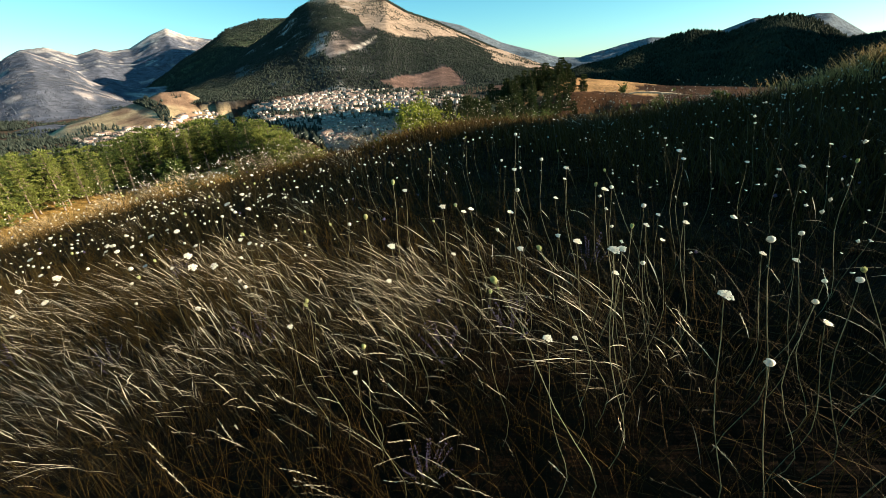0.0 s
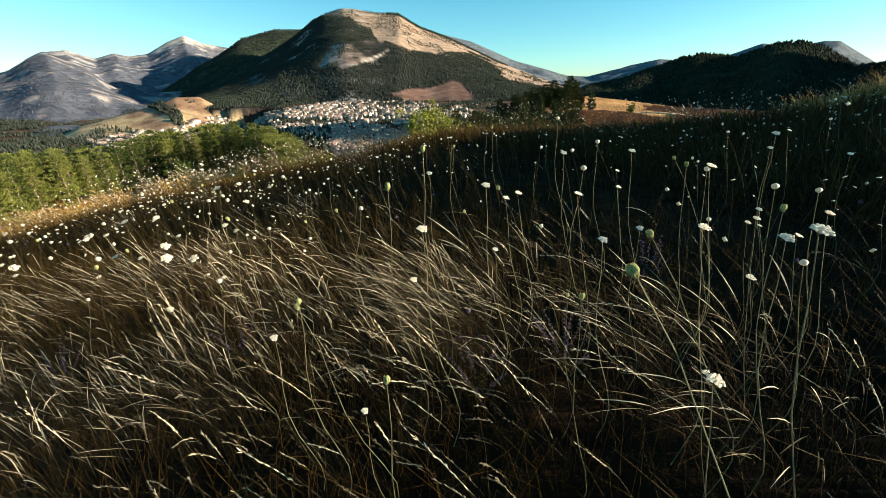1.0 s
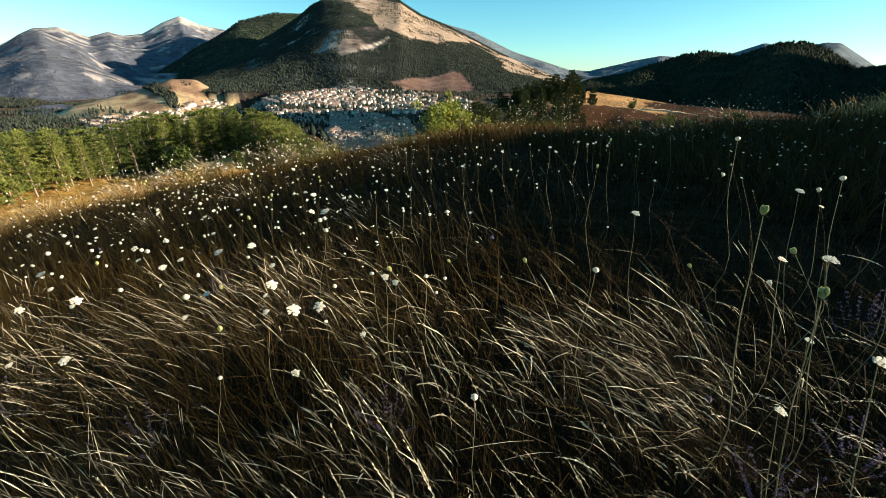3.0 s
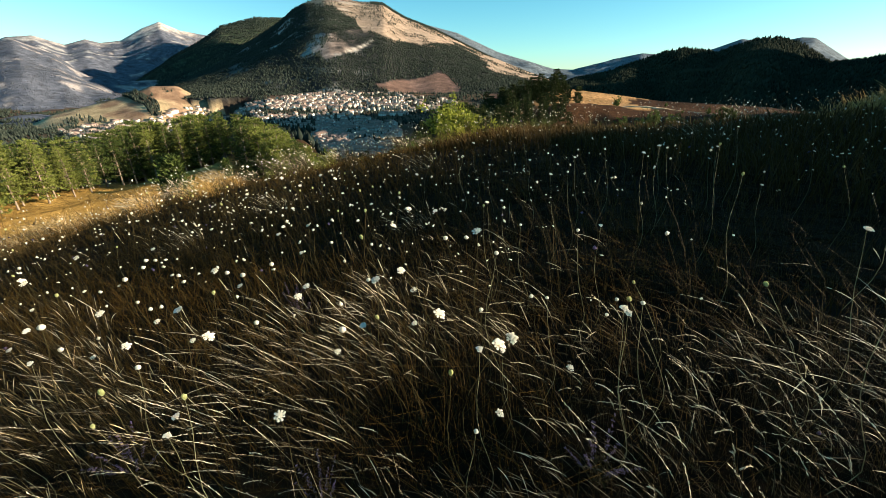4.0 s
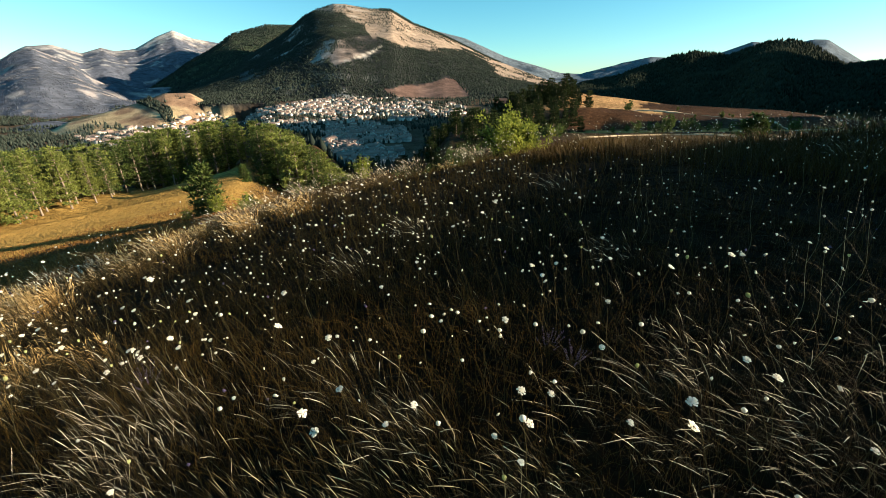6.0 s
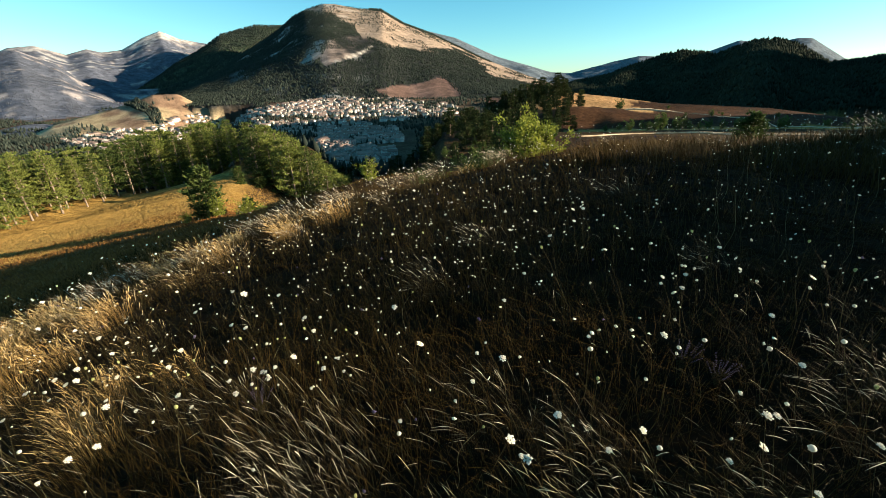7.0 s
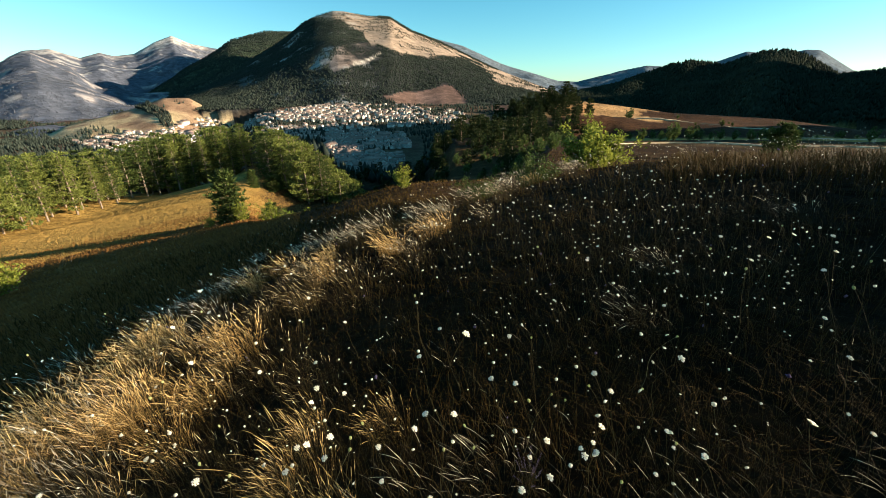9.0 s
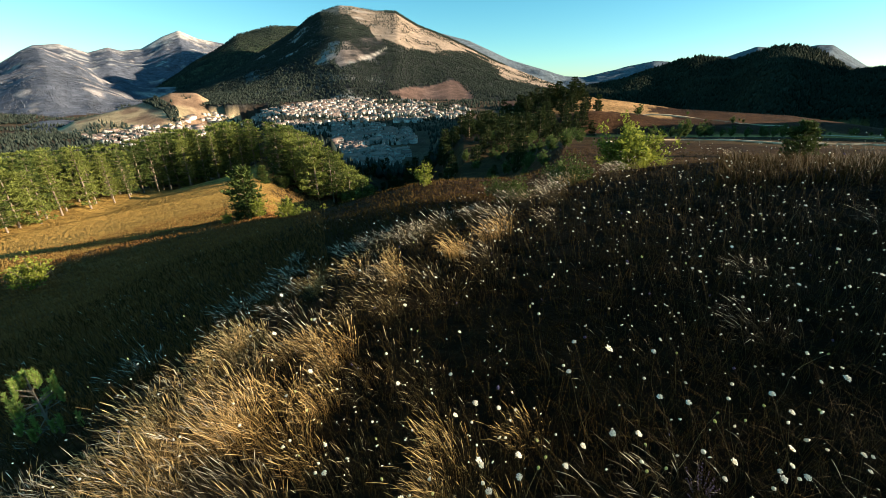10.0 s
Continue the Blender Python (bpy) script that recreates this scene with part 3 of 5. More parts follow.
def bush_meshes(width, height, count, leaf, mat, stems=16, gaps=0.5):
    """Many stems from the base, with leaves along their upper parts, in an uneven outline."""
    pieces, cs, hs = [], [], []
    for _ in range(stems):
        a, lean = rng.uniform(0, 6.3), rng.uniform(0.1, 1.0)
        tall = height * rng.uniform(0.65, 1.08) * (1 - 0.35 * lean ** 2)
        out = np.array([np.cos(a), np.sin(a)]) * width * 0.5 * lean
        s = np.linspace(0, 1, 6)
        line = np.stack([out[0] * s ** 1.2, out[1] * s ** 1.2, tall * s ** 0.85], 1) + np.cumsum(rng.normal(0, 0.015 * width, (6, 3)), 0) * s[:, None]
        pieces.append(tube(line, 0.011 * height * (1 - 0.85 * s) + 0.002, 5))
        n = count // stems
        clump = 9
        u = rng.uniform(0.25, 1.0, clump)
        mid = np.stack([np.interp(u, s, line[:, q]) for q in range(3)], 1) + rng.normal(0, 0.06 * width, (clump, 3)) * (0.4 + u[:, None] * 0.6)
        at = mid[rng.integers(0, clump, n)] + np.clip(rng.normal(0, 0.026 * width, (n, 3)), -0.06 * width, 0.06 * width)
        cs.append(at)
        hs.append(np.repeat(unit(np.array([[*out, height * 0.5]])), n, 0))
    c, h = np.concatenate(cs), np.concatenate(hs)
    c[:, 2] = np.maximum(c[:, 2], 0.04)
    v, f = leaves(c, unit(h * 0.5 + rng.normal(0, 0.7, c.shape)), leaf * rng.uniform(0.6, 1.25, len(c)), leaf * 0.62, 0.1)
    v2, f2 = joined(pieces)
    first = np.arange(stems) * 30
    root = len(v2)
    v2 = np.concatenate([v2, [(0.02, 0, -0.04), (-0.02, 0.01, -0.04)]])
    f2 = np.concatenate([f2, np.stack([first, first + 1, np.full(stems, root), np.full(stems, root + 1)], 1)])
    return mesh_from("branchwork", v2, f2, M_TWIG, True), mesh_from("foliage", v, f, mat)


def plant_bush(name, meshes, x, y, turn=0.0, size=1.0, sink=0.03):
    root = new(name)
    root.matrix_world = pose(x, y, float(terrain(x, y)) - sink, 0, 0, turn) @ Matrix.Scale(size, 4)
    part("branchwork", meshes[0], root)
    part("foliage", meshes[1], root)
    return root


# pine wood below the meadow, its tops along one line seen from the brow
SIZES = [(16, 0.14, 3.3), (17, 0.18, 3.0), (14.5, 0.10, 3.3), (15.5, 0.15, 3.2), (12.5, 0.06, 3.2)]
WOOD = [pine_meshes(h, c, s, 620, M_NEEDLE if k % 3 else M_NEEDLE_DARK, 0.52, 7) for k, (h, c, s) in enumerate(SIZES)]
TOPS = [(-55, -5.6), (-48.1, -5.5), (-39.5, -5.5), (-36.9, -5.0), (-33.9, -4.0), (-31.2, -4.3), (-28.0, -3.6), (-24.8, -3.6),
        (-21.5, -4.2), (-18.8, -5.3), (-16.8, -6.7), (-14.8, -8.6), (-11.9, -11.5)]
EDGE = np.array([(-59.5, 38), (-60.6, 45.5), (-62, 51), (-63.5, 58.5), (-62.5, 65), (-61.8, 78.9), (-54.2, 88), (-46, 92), (-38, 92), (-31, 91), (-25, 93), (-19, 97)])


def wood_trees(count, along, deep, gap, label, lobe=False):
    placed, tries = [], 0
    while len(placed) < count and tries < 6000:
        tries += 1
        k = rng.uniform(*along)
        i = int(k)
        p = EDGE[i] * (1 - k + i) + EDGE[i + 1] * (k - i)
        e = unit((EDGE[i + 1] - EDGE[i])[None])[0]
        x, y = p + np.array([-e[1], e[0]]) * (0.8 + deep * rng.uniform(0, 1) ** 1.5) + rng.normal(0, 0.5, 2)
        if lobe:
            az, r = rng.uniform(-23.5, -11), rng.uniform(74, 104)
            if az < -20 and r < 84:
                continue
            x, y = EYE[0] + r * math.sin(radians(az)), EYE[1] + r * math.cos(radians(az))
        if any((x - a) ** 2 + (y - b) ** 2 < gap ** 2 for a, b in placed):
            continue
        placed.append((x, y))
        az, r = math.degrees(math.atan2(x - EYE[0], y - EYE[1])), math.hypot(x - EYE[0], y - EYE[1])
        top = EYE[2] + r * math.tan(radians(float(np.interp(az, [p[0] for p in TOPS], [p[1] for p in TOPS])))) - abs(rng.normal(0, 1.2))
        j = int(rng.integers(5))
        size = max(0.16, (top - float(terrain(x, y)) + 0.15) / SIZES[j][0])
        tree = plant_tree("pine_tree", WOOD[j], x, y, rng.uniform(0, 360), min(size, 1.1))
        tagged(tree, label, "pine tree", "pine wood")


wood_trees(165, (0, 6.4), 24, 2.45, "tall sunlit pine at the edge of a wood below the meadow")
wood_trees(30, (5.6, 8.99), 15, 2.45, "pine where the wood bends round the dry grass")
wood_trees(58, (0, 1), 1, 2.6, "pine in the near lobe of the wood, partly sunlit", True)

# lone young trees and bushes round the meadow
YOUNG = [pine_meshes(3.9, 0.04, 1.5, 900, M_NEEDLE_DARK, 0.30), pine_meshes(3.2, 0.05, 1.5, 800, M_NEEDLE_DARK, 0.3)]
tagged(plant_tree("young_pine", YOUNG[0], -19.2, 28.2, 40, 1.0), "bushy young pine at the rim of the shaded slope", "pine tree")
tagged(plant_tree("young_pine", YOUNG[1], 20.6, 30.2, 120, 0.85), "dark young pine behind the crest of the meadow", "pine tree")
tagged(plant_tree("young_pine", YOUNG[1], -17.0, 29.6, 220, 0.62), "small young pine beside a taller one", "pine tree")
for x, y, turn, s in [(-36.5, 68.5, 10, 0.85), (-34.8, 72, 75, 1.0), (-33.0, 77, 200, 0.9), (-31.5, 81, 140, 1.05), (-30, 86, 300, 0.9), (-35.5, 77, 20, 0.8), (-28.0, 84, 260, 0.8)]:
    tagged(plant_tree("young_pine", YOUNG[int(turn) % 2], x, y, turn, s), "young pine in front of the near lobe of the wood", "pine tree", "young pines")


def sapling_meshes(height, reach, shoots):
    """A young pine: a thin stem, rising branches, and a brush of needles on each upright shoot."""
    pieces, at, way = [tube([(0, 0, 0), (0.01, 0, height * 0.5), (0, 0.01, height * 0.9)], [0.014, 0.01, 0.004], 6)], [], []
    for k in range(shoots):
        up, a = rng.uniform(0.25, 1.0), k * 2.4 + rng.normal(0, 0.25)
        out = reach * (1.05 - 0.75 * up) * rng.uniform(0.6, 1.1)
        base, tip = np.array((0, 0, height * up * 0.75)), np.array((math.cos(a) * out, math.sin(a) * out, height * up * 0.82))
        end = tip + np.array((math.cos(a) * 0.03, math.sin(a) * 0.03, 1.0)) * rng.uniform(0.10, 0.19)
        pieces.append(tube([base, tip, end], [0.006, 0.005, 0.003], 4))
        n = 190
        u = rng.uniform(-0.25, 1.0, n)[:, None]
        at.append(tip + (end - tip) * u)
        side = rng.normal(0, 1, (n, 3)) * np.array([1, 1, 0.15])
        way.append(unit(unit(side) * 0.75 + np.array((0, 0, 0.8))))
    c, d = np.concatenate(at), np.concatenate(way)
    v, f = needles(c, d, rng.uniform(0.035, 0.055, len(c)), 0.008)
    return mesh_from("trunk", *joined(pieces), M_BARK, True), mesh_from("crown", v, f, M_SHOOT)


tagged(plant_tree("pine_sapling", sapling_meshes(0.98, 0.36, 34), -9.42, 4.45, 10, 1.0, 0.03), "knee-high pine sapling with bright upright shoots", "sapling")

THICKET = bush_meshes(2.6, 1.2, 3600, 0.09, M_NEEDLE_DARK, 30)
BUSH = bush_meshes(2.3, 1.15, 9000, 0.085, M_LEAF, 44)
tagged(plant_bush("hazel_bush", BUSH, -0.45, 11.7, 0, 1.0, 0.16), "sunlit yellow-green bush at the crest of the meadow", "bush")
tagged(plant_bush("dark_thicket", THICKET, -1.7, 12.9, 80, 0.85, 0.1), "dark leafy thicket at the crest beside a bright bush", "bush")
tagged(plant_bush("dark_thicket", THICKET, -3.0, 14.2, 200, 0.75, 0.1), "dark leafy thicket at the crest beside a bright bush", "bush")
SHRUB = bush_meshes(1.9, 1.2, 1100, 0.10, M_LEAF, 16)
for x, y, s in [(-6.2, 20.0, 0.9), (-23.3, 16.6, 1.25), (-14.0, 28.5, 1.0), (-11.8, 29.0, 0.8), (-24.9, 17.3, 0.8), (-18.0, 27.2, 1.1), (-16.4, 28.0, 1.3), (-15.2, 29.2, 1.0), (-20.6, 27.6, 0.7)]:
    tagged(plant_bush("green_shrub", SHRUB, x, y, rng.uniform(0, 360), s), "low leafy green shrub in dry grass", "shrub", "shrubs on the slope")
DARKBUSH = bush_meshes(4.6, 4.2, 1500, 0.34, leafy(mottled("thicket_leaves", (0.03, 0.05, 0.015), (0.12, 0.15, 0.04), 1.0, 0.6, 0, "island"), 0.3), 18)
for x, y, s in [(54, 100, 1.0), (60, 104, 0.8), (66, 111, 0.9), (78, 112, 0.6), (48, 104, 0.7), (92, 120, 0.8), (100, 118, 0.7), (112, 130, 0.9), (86, 193, 1.1)]:
    tagged(plant_bush("thicket_bush", DARKBUSH, x, y, rng.uniform(0, 360), s), "dark rounded bush on the lower pasture", "bush", "bushes on the pasture")

for _ in range(75):
    az, r = rng.uniform(-11, 19), rng.uniform(34, 118)
    x, y = spot(az, r)
    if past_brow(x, y) < 9:
        continue
    tagged(plant_bush("thicket_bush", DARKBUSH, x, y, rng.uniform(0, 360), rng.uniform(0.28, 0.5) * (0.7 + r / 160)),
           "dark bush in the thicket on the slope to the pasture", "bush", "thicket on the slope")
for _ in range(34):
    az, r = rng.uniform(24, 51), rng.uniform(100, 245)
    tagged(plant_bush("thicket_bush", DARKBUSH, *spot(az, r), rng.uniform(0, 360), rng.uniform(0.3, 0.75)),
           "dark rounded bush on the lower pasture", "bush", "bushes on the pasture")

# copse on the slope to the pasture, and the row of pines at the golden field
# needle colour darkened once more, for trees standing in shade
M_NEEDLE_SHADED = leafy(mottled("shaded_copse_needles", (0.012, 0.019, 0.008), (0.06, 0.072, 0.022), 0.6, 0.6, 0, "island"), 0.15)
COPSE = [pine_meshes(11, 0.08, 2.9, 420, M_NEEDLE_SHADED, 0.8, 6), pine_meshes(9, 0.05, 2.8, 380, M_NEEDLE_SHADED, 0.75, 6)]
placed = []
tries = 0
while len(placed) < 150 and tries < 5000:
    tries += 1
    az, r = rng.uniform(-5.5, 21), rng.uniform(62, 235)
    if az < 1 and r > 165 or az > 14 and r < 110:
        continue
    x, y = spot(az, r)
    if all((x - a) ** 2 + (y - b) ** 2 > 4.2 ** 2 for a, b in placed):
        placed.append((x, y))
        k = int(rng.integers(2))
        s = rng.uniform(0.4, 0.9) * (0.55 + 0.45 * float(smooth(60, 150, r)))
        tagged(plant_tree("copse_tree", COPSE[k], x, y, rng.uniform(0, 360), s), "dark conifer in a dense copse on the slope", "conifer", "hillside copse")
for _ in range(26):
    az, r = rng.uniform(-12.5, -4), rng.uniform(92, 190)
    tagged(plant_tree("copse_tree", COPSE[int(rng.integers(2))], EYE[0] + r * math.sin(radians(az)), EYE[1] + r * math.cos(radians(az)), rng.uniform(0, 360), rng.uniform(0.35, 0.6)),
           "dark conifer in a dense copse on the slope", "conifer", "hillside copse")
for k in range(36):
    az, r = 8.8 + 0.29 * k + rng.normal(0, 0.25), 258 + rng.normal(0, 10)
    x, y = spot(az, r)
    tagged(plant_tree("field_pine", COPSE[k % 2], x, y, rng.uniform(0, 360), rng.uniform(0.85, 1.35)), "tall dark pine in a row beside a golden field", "pine tree", "row of pines")


# ---- forests on the mountains ----
def far_trees(name, label, count, az_range, r_range, layer, keep, size, mat=None, clear=(), only=()):
    az = np.radians(rng.uniform(*az_range, count))
    r = np.sqrt(rng.uniform(r_range[0] ** 2, r_range[1] ** 2, count))
    x, y = EYE[0] + r * np.sin(az), EYE[1] + r * np.cos(az)
    z, which, grade, azd, rr = relief(x, y, True)
    ok = np.isin(which, layer) & keep(x, y, grade, azd, rr)
    if clear:
        el = np.degrees(np.arctan2(z - EYE[2], rr))
        for outline in clear:
            ok &= ~within(azd, el, outline)
    if only:
        ok &= within(azd, np.degrees(np.arctan2(z - EYE[2], rr)), only)
    x, y, z = laid_out(x[ok], y[ok], z[ok])
    n = len(x)
    h = rng.uniform(*size, n) * enlarge(rr[ok])
    w = h * rng.uniform(0.17, 0.36, n)
    a = np.arange(5) / 5 * 2 * np.pi
    jit = rng.uniform(0.7, 1.3, (n, 5))
    ph = rng.uniform(0, 6.3, n)[:, None]

    def ring(scale, lift):
        return np.stack([x[:, None] + np.cos(a + ph) * w[:, None] * jit * scale, y[:, None] + np.sin(a + ph) * w[:, None] * jit * scale,
                         z[:, None] + h[:, None] * (lift + rng.uniform(-0.05, 0.05, (n, 5)))], -1)
    apex = np.stack([x + rng.normal(0, 0.3, n), y, z + h], -1)[:, None]
    foot = np.stack([x, y, z - 1], -1)[:, None]
    v = np.concatenate([foot, ring(0.9, 0.3), apex], 1)
    b = np.arange(n)[:, None, None] * 7
    j = np.arange(5)
    k = (j + 1) % 5
    tri = np.concatenate([np.stack([0 * j, 1 + k, 1 + j], 1), np.stack([1 + j, 1 + k, 6 + 0 * j], 1)])
    me = mesh_from(name, v.reshape(-1, 3), (b + tri[None]).reshape(-1, 3), mat or M_FOREST)
    return tagged(new(name, me), label, "forest", kind="stuff")


far_trees("forest_main", "dark conifer forest on the lower mountain slopes", 66000, (-33, 16), (600, 1480), [4],
          lambda x, y, g, a, r: (bareness(a, relief(x, y), r) + 0.5 * fbm(x, y, 120, 5, 71) + 0.3 * fbm(x, y, 30, 4, 72) < 0.05)
          & ((fbm(x, y, 60, 4, 73) + 0.6 * fbm(x, y, 30, 4, 72) < 0.46) | (r < 850) | (a < -25) | (a > -9)), (2.2, 4.8), clear=[TERRACE, SCREE])
far_trees("forest_scrub", "scattered trees on a dry mountain top", 12000, (-20, 16), (900, 1500), [4], lambda x, y, g, a, r: fbm(x, y, 60, 4, 44) > 0.02, (1.6, 4.2))
far_trees("forest_crest", "line of trees along the crest of the mountain", 9000, (-7.5, 8), (1330, 1500), [4],
          lambda x, y, g, a, r: g > 0.93 + 0.03 * fbm(x, y, 60, 4, 45), (2.4, 4.4))
far_trees("forest_ridge", "wooded ridge behind the mountain", 24000, (-38, -8), (1000, 2520), [3], lambda x, y, g, a, r: g > 0.1, (4.5, 8.5))
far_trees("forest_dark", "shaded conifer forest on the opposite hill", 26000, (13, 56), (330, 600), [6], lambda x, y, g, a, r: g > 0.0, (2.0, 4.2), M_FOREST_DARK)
far_trees("forest_valley", "trees on the valley floor round the town", 9500, (-50, 8), (170, 640), [1], lambda x, y, g, a, r: fbm(x, y, 40, 3, 91) + 0.02 * np.clip(a + 14, -3, 12) - 0.4 * ((a > -16) & (a < -2) & (r < 420)) > -0.08, (2, 4.8))
far_trees("forest_town", "trees in the gardens of the town", 2300, (-28, 4), (350, 650), [1], lambda x, y, g, a, r: fbm(x - EYE[0], y - EYE[1], 38, 3, 99) < -0.1, (2.0, 4.0))
far_trees("forest_grove", "dark grove between the wood and the town", 1500, (-24, 1), (150, 390), [0, 1], lambda x, y, g, a, r: (fbm(x, y, 35, 3, 93) > -0.12) & ((a < -15.5) | (r < 205) | (fbm(x, y, 22, 3, 96) > 0.12)), (3, 6))
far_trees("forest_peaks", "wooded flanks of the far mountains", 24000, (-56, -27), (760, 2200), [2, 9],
          lambda x, y, g, a, r: (fbm(x, y, 75, 4, 78) + 0.2 * fbm(x, y, 30, 4, 72) + 0.15 * fbm(x, y, 120, 5, 71) < 0.3) & (fbm(x, y, 40, 3, 79) > -0.3), (1.6, 3.6), M_FOREST_HAZY)
far_trees("forest_left", "young wood on the side of a dry hill and the plain behind", 8000, (-56, -24), (300, 900), [7, 1, 2],
          lambda x, y, g, a, r: (fbm(x, y, 50, 3, 92) > 0.34) | (a < -42 + 3 * fbm(x, y, 60, 3, 94)) & (r < 560), (2.6, 5.5))
far_trees("forest_clump", "dark clump of trees in a fold of the dry hill", 2600, (-37, -32), (400, 660), [7], lambda x, y, g, a, r: g > 0.02, (3, 5.5), only=COPSE_ON_HILL)
far_trees("forest_plain", "woods on the plain below the far mountains", 6500, (-57, -35), (540, 1000), [1, 2, 9], lambda x, y, g, a, r: (fbm(x, y, 60, 3, 86) > -0.25) & (g < 0.12), (2.4, 4.6))
far_trees("forest_hillfoot", "trees on the shaded end of the dry hill", 1500, (-28.5, -22), (480, 700), [7], lambda x, y, g, a, r: fbm(x, y, 25, 3, 95) > -0.25, (2.2, 4.2))
far_trees("forest_scree", "lone trees on a scree of pale rock", 3400, (-15, -6), (900, 1400), [4], lambda x, y, g, a, r: fbm(x, y, 40, 3, 97) > -0.05, (2, 4.2), only=SCREE)
far_trees("forest_back", "pine wood going on down the hill behind its edge", 1500, (-60, -41), (150, 420), [0, 1], lambda x, y, g, a, r: r > 150 + 0 * a, (3.5, 6.5))


# ---- the town in the valley ----
M_WALL = mottled("plaster_walls", (0.20, 0.175, 0.15), (0.76, 0.70, 0.62), 0.5, 0.9, 0, "object")
M_ROOF = mottled("clay_roofs", (0.15, 0.10, 0.082), (0.36, 0.25, 0.20), 0.8, 0.85, 0.2, "object")
M_PANE = material("window_panes", 0.15)[0]
M_PANE.node_tree.nodes["Principled BSDF"].inputs["Base Color"].default_value = (0.03, 0.035, 0.045, 1)


def box(x0, y0, z0, x1, y1, z1):
    v = np.array([(x, y, z) for z in (z0, z1) for y in (y0, y1) for x in (x0, x1)], float)
    return v, np.array([(0, 2, 3, 1), (4, 5, 7, 6), (0, 1, 5, 4), (2, 6, 7, 3), (0, 4, 6, 2), (1, 3, 7, 5)])


def house(length, depth, eaves, ridge, floors):
    root = new("house")
    gable = [(-length / 2, -depth / 2), (length / 2, -depth / 2), (length / 2, depth / 2), (-length / 2, depth / 2)]
    v = [(x, y, -3) for x, y in gable] + [(x, y, eaves) for x, y in gable] + [(-length / 2, 0, ridge), (length / 2, 0, ridge)]
    tri = [(0, 1, 5), (0, 5, 4), (2, 3, 7), (2, 7, 6), (1, 2, 6), (1, 6, 5), (5, 6, 9), (3, 0, 4), (3, 4, 7), (7, 4, 8)]
    part("wall", mesh_from("wall", v, tri, M_WALL), root)
    o, th = 0.5, 0.25
    slope = (ridge - eaves) / (depth / 2)
    pieces = []
    for s in (-1, 1):
        y1, z1 = s * (depth / 2 + o), eaves - o * slope
        top = [(-length / 2 - o, 0, ridge + th), (length / 2 + o, 0, ridge + th), (length / 2 + o, y1, z1 + th), (-length / 2 - o, y1, z1 + th)]
        vv = np.array(top + [(a, b, c - th) for a, b, c in top], float)
        ff = np.array([(0, 1, 2, 3), (4, 7, 6, 5), (0, 4, 5, 1), (2, 6, 7, 3), (1, 5, 6, 2), (0, 3, 7, 4)])
        pieces.append((vv, ff if s < 0 else ff[:, ::-1]))
    roof = part("roof", mesh_from("roof", *joined(pieces), M_ROOF), root)
    part("chimney", mesh_from("chimney", *box(length * 0.2, -0.4, eaves, length * 0.2 + 0.8, 0.4, ridge + 1.0), M_WALL), roof)
    pane = mesh_from("window", *box(-0.5, -0.06, -0.7, 0.5, 0.06, 0.7), M_PANE)
    for fl in range(floors):
        for k in range(3):
            w = part("window", pane, root)
            w.location = ((k - 1) * length * 0.3, -depth / 2 - 0.03, 1.6 + fl * 2.9)
    return root


HOUSES = [house(13, 10, 5.5, 8.6, 2), house(16, 11, 6, 9.4, 2), house(10, 9, 7.0, 9.8, 2), house(22, 12, 7, 10.5, 2), house(12, 9, 3.6, 6.2, 1)]
spots = []


def settle(count, az_range, r_range, gap, keep=None, sizes=(0.27, 0.42)):
    tries, made = 0, 0
    while made < count and tries < count * 40:
        tries += 1
        az, r = rng.uniform(*az_range), math.sqrt(rng.uniform(r_range[0] ** 2, r_range[1] ** 2))
        if keep and not keep(az, r):
            continue
        x, y = spot(az, r)
        k = float(enlarge(r))
        if any((x - a) ** 2 + (y - b) ** 2 < (gap * k) ** 2 for a, b in spots):
            continue
        spots.append((x, y))
        made += 1
        s = rng.uniform(*sizes) * k
        z = min(float(terrain(x + dx, y + dy)) for dx in (-5, 5) for dy in (-4, 4)) + 0.3
        m = pose(x, y, z, 0, 0, rng.choice([0, 90]) + rng.normal(15, 16)) @ Matrix.Scale(s, 4)
        ob = HOUSES[int(rng.integers(5))] if made > 1 or len(spots) > 5 else HOUSES[len(spots) % 5]
        made_house = copy_thing(ob, m)
        made_house.scale = (s, s, s)
        tagged(made_house, "plastered town house with a clay tile roof", "house", "town in the valley")


def direction(az, r):
    """Height in degrees at which the ground at a place of the plan is seen."""
    x, y = EYE[0] + r * math.sin(radians(az)), EYE[1] + r * math.cos(radians(az))
    return math.degrees(math.atan2(float(relief(x, y)) + 1 - EYE[2], r))


OLD_TOWN = [(-28, -3.2), (-24, -2.6), (-19.3, -2.0), (-12.1, -1.1), (-10.9, -1.5), (-10.9, -6.2), (-18.4, -5.6), (-23.1, -4.7), (-28, -4.2)]
EAST_TOWN = [(-10.9, -1.4), (-4.6, -1.6), (3.7, -2.5), (3.9, -3.5), (-3.2, -4.6), (-5.6, -5.8), (-10.9, -6.2)]
LOW_TOWN = [(-15.2, -5.2), (-4.6, -5.2), (-4.0, -7.5), (-7.6, -11.4), (-12.3, -11.2), (-15.5, -8.0)]
HILL_TOWN = [(-42.0, -5.8), (-41.8, -4.7), (-37.4, -4.0), (-34.4, -3.8), (-31.3, -3.1), (-25.8, -2.0), (-23.8, -3.6), (-30.7, -5.3), (-35.3, -6.2)]


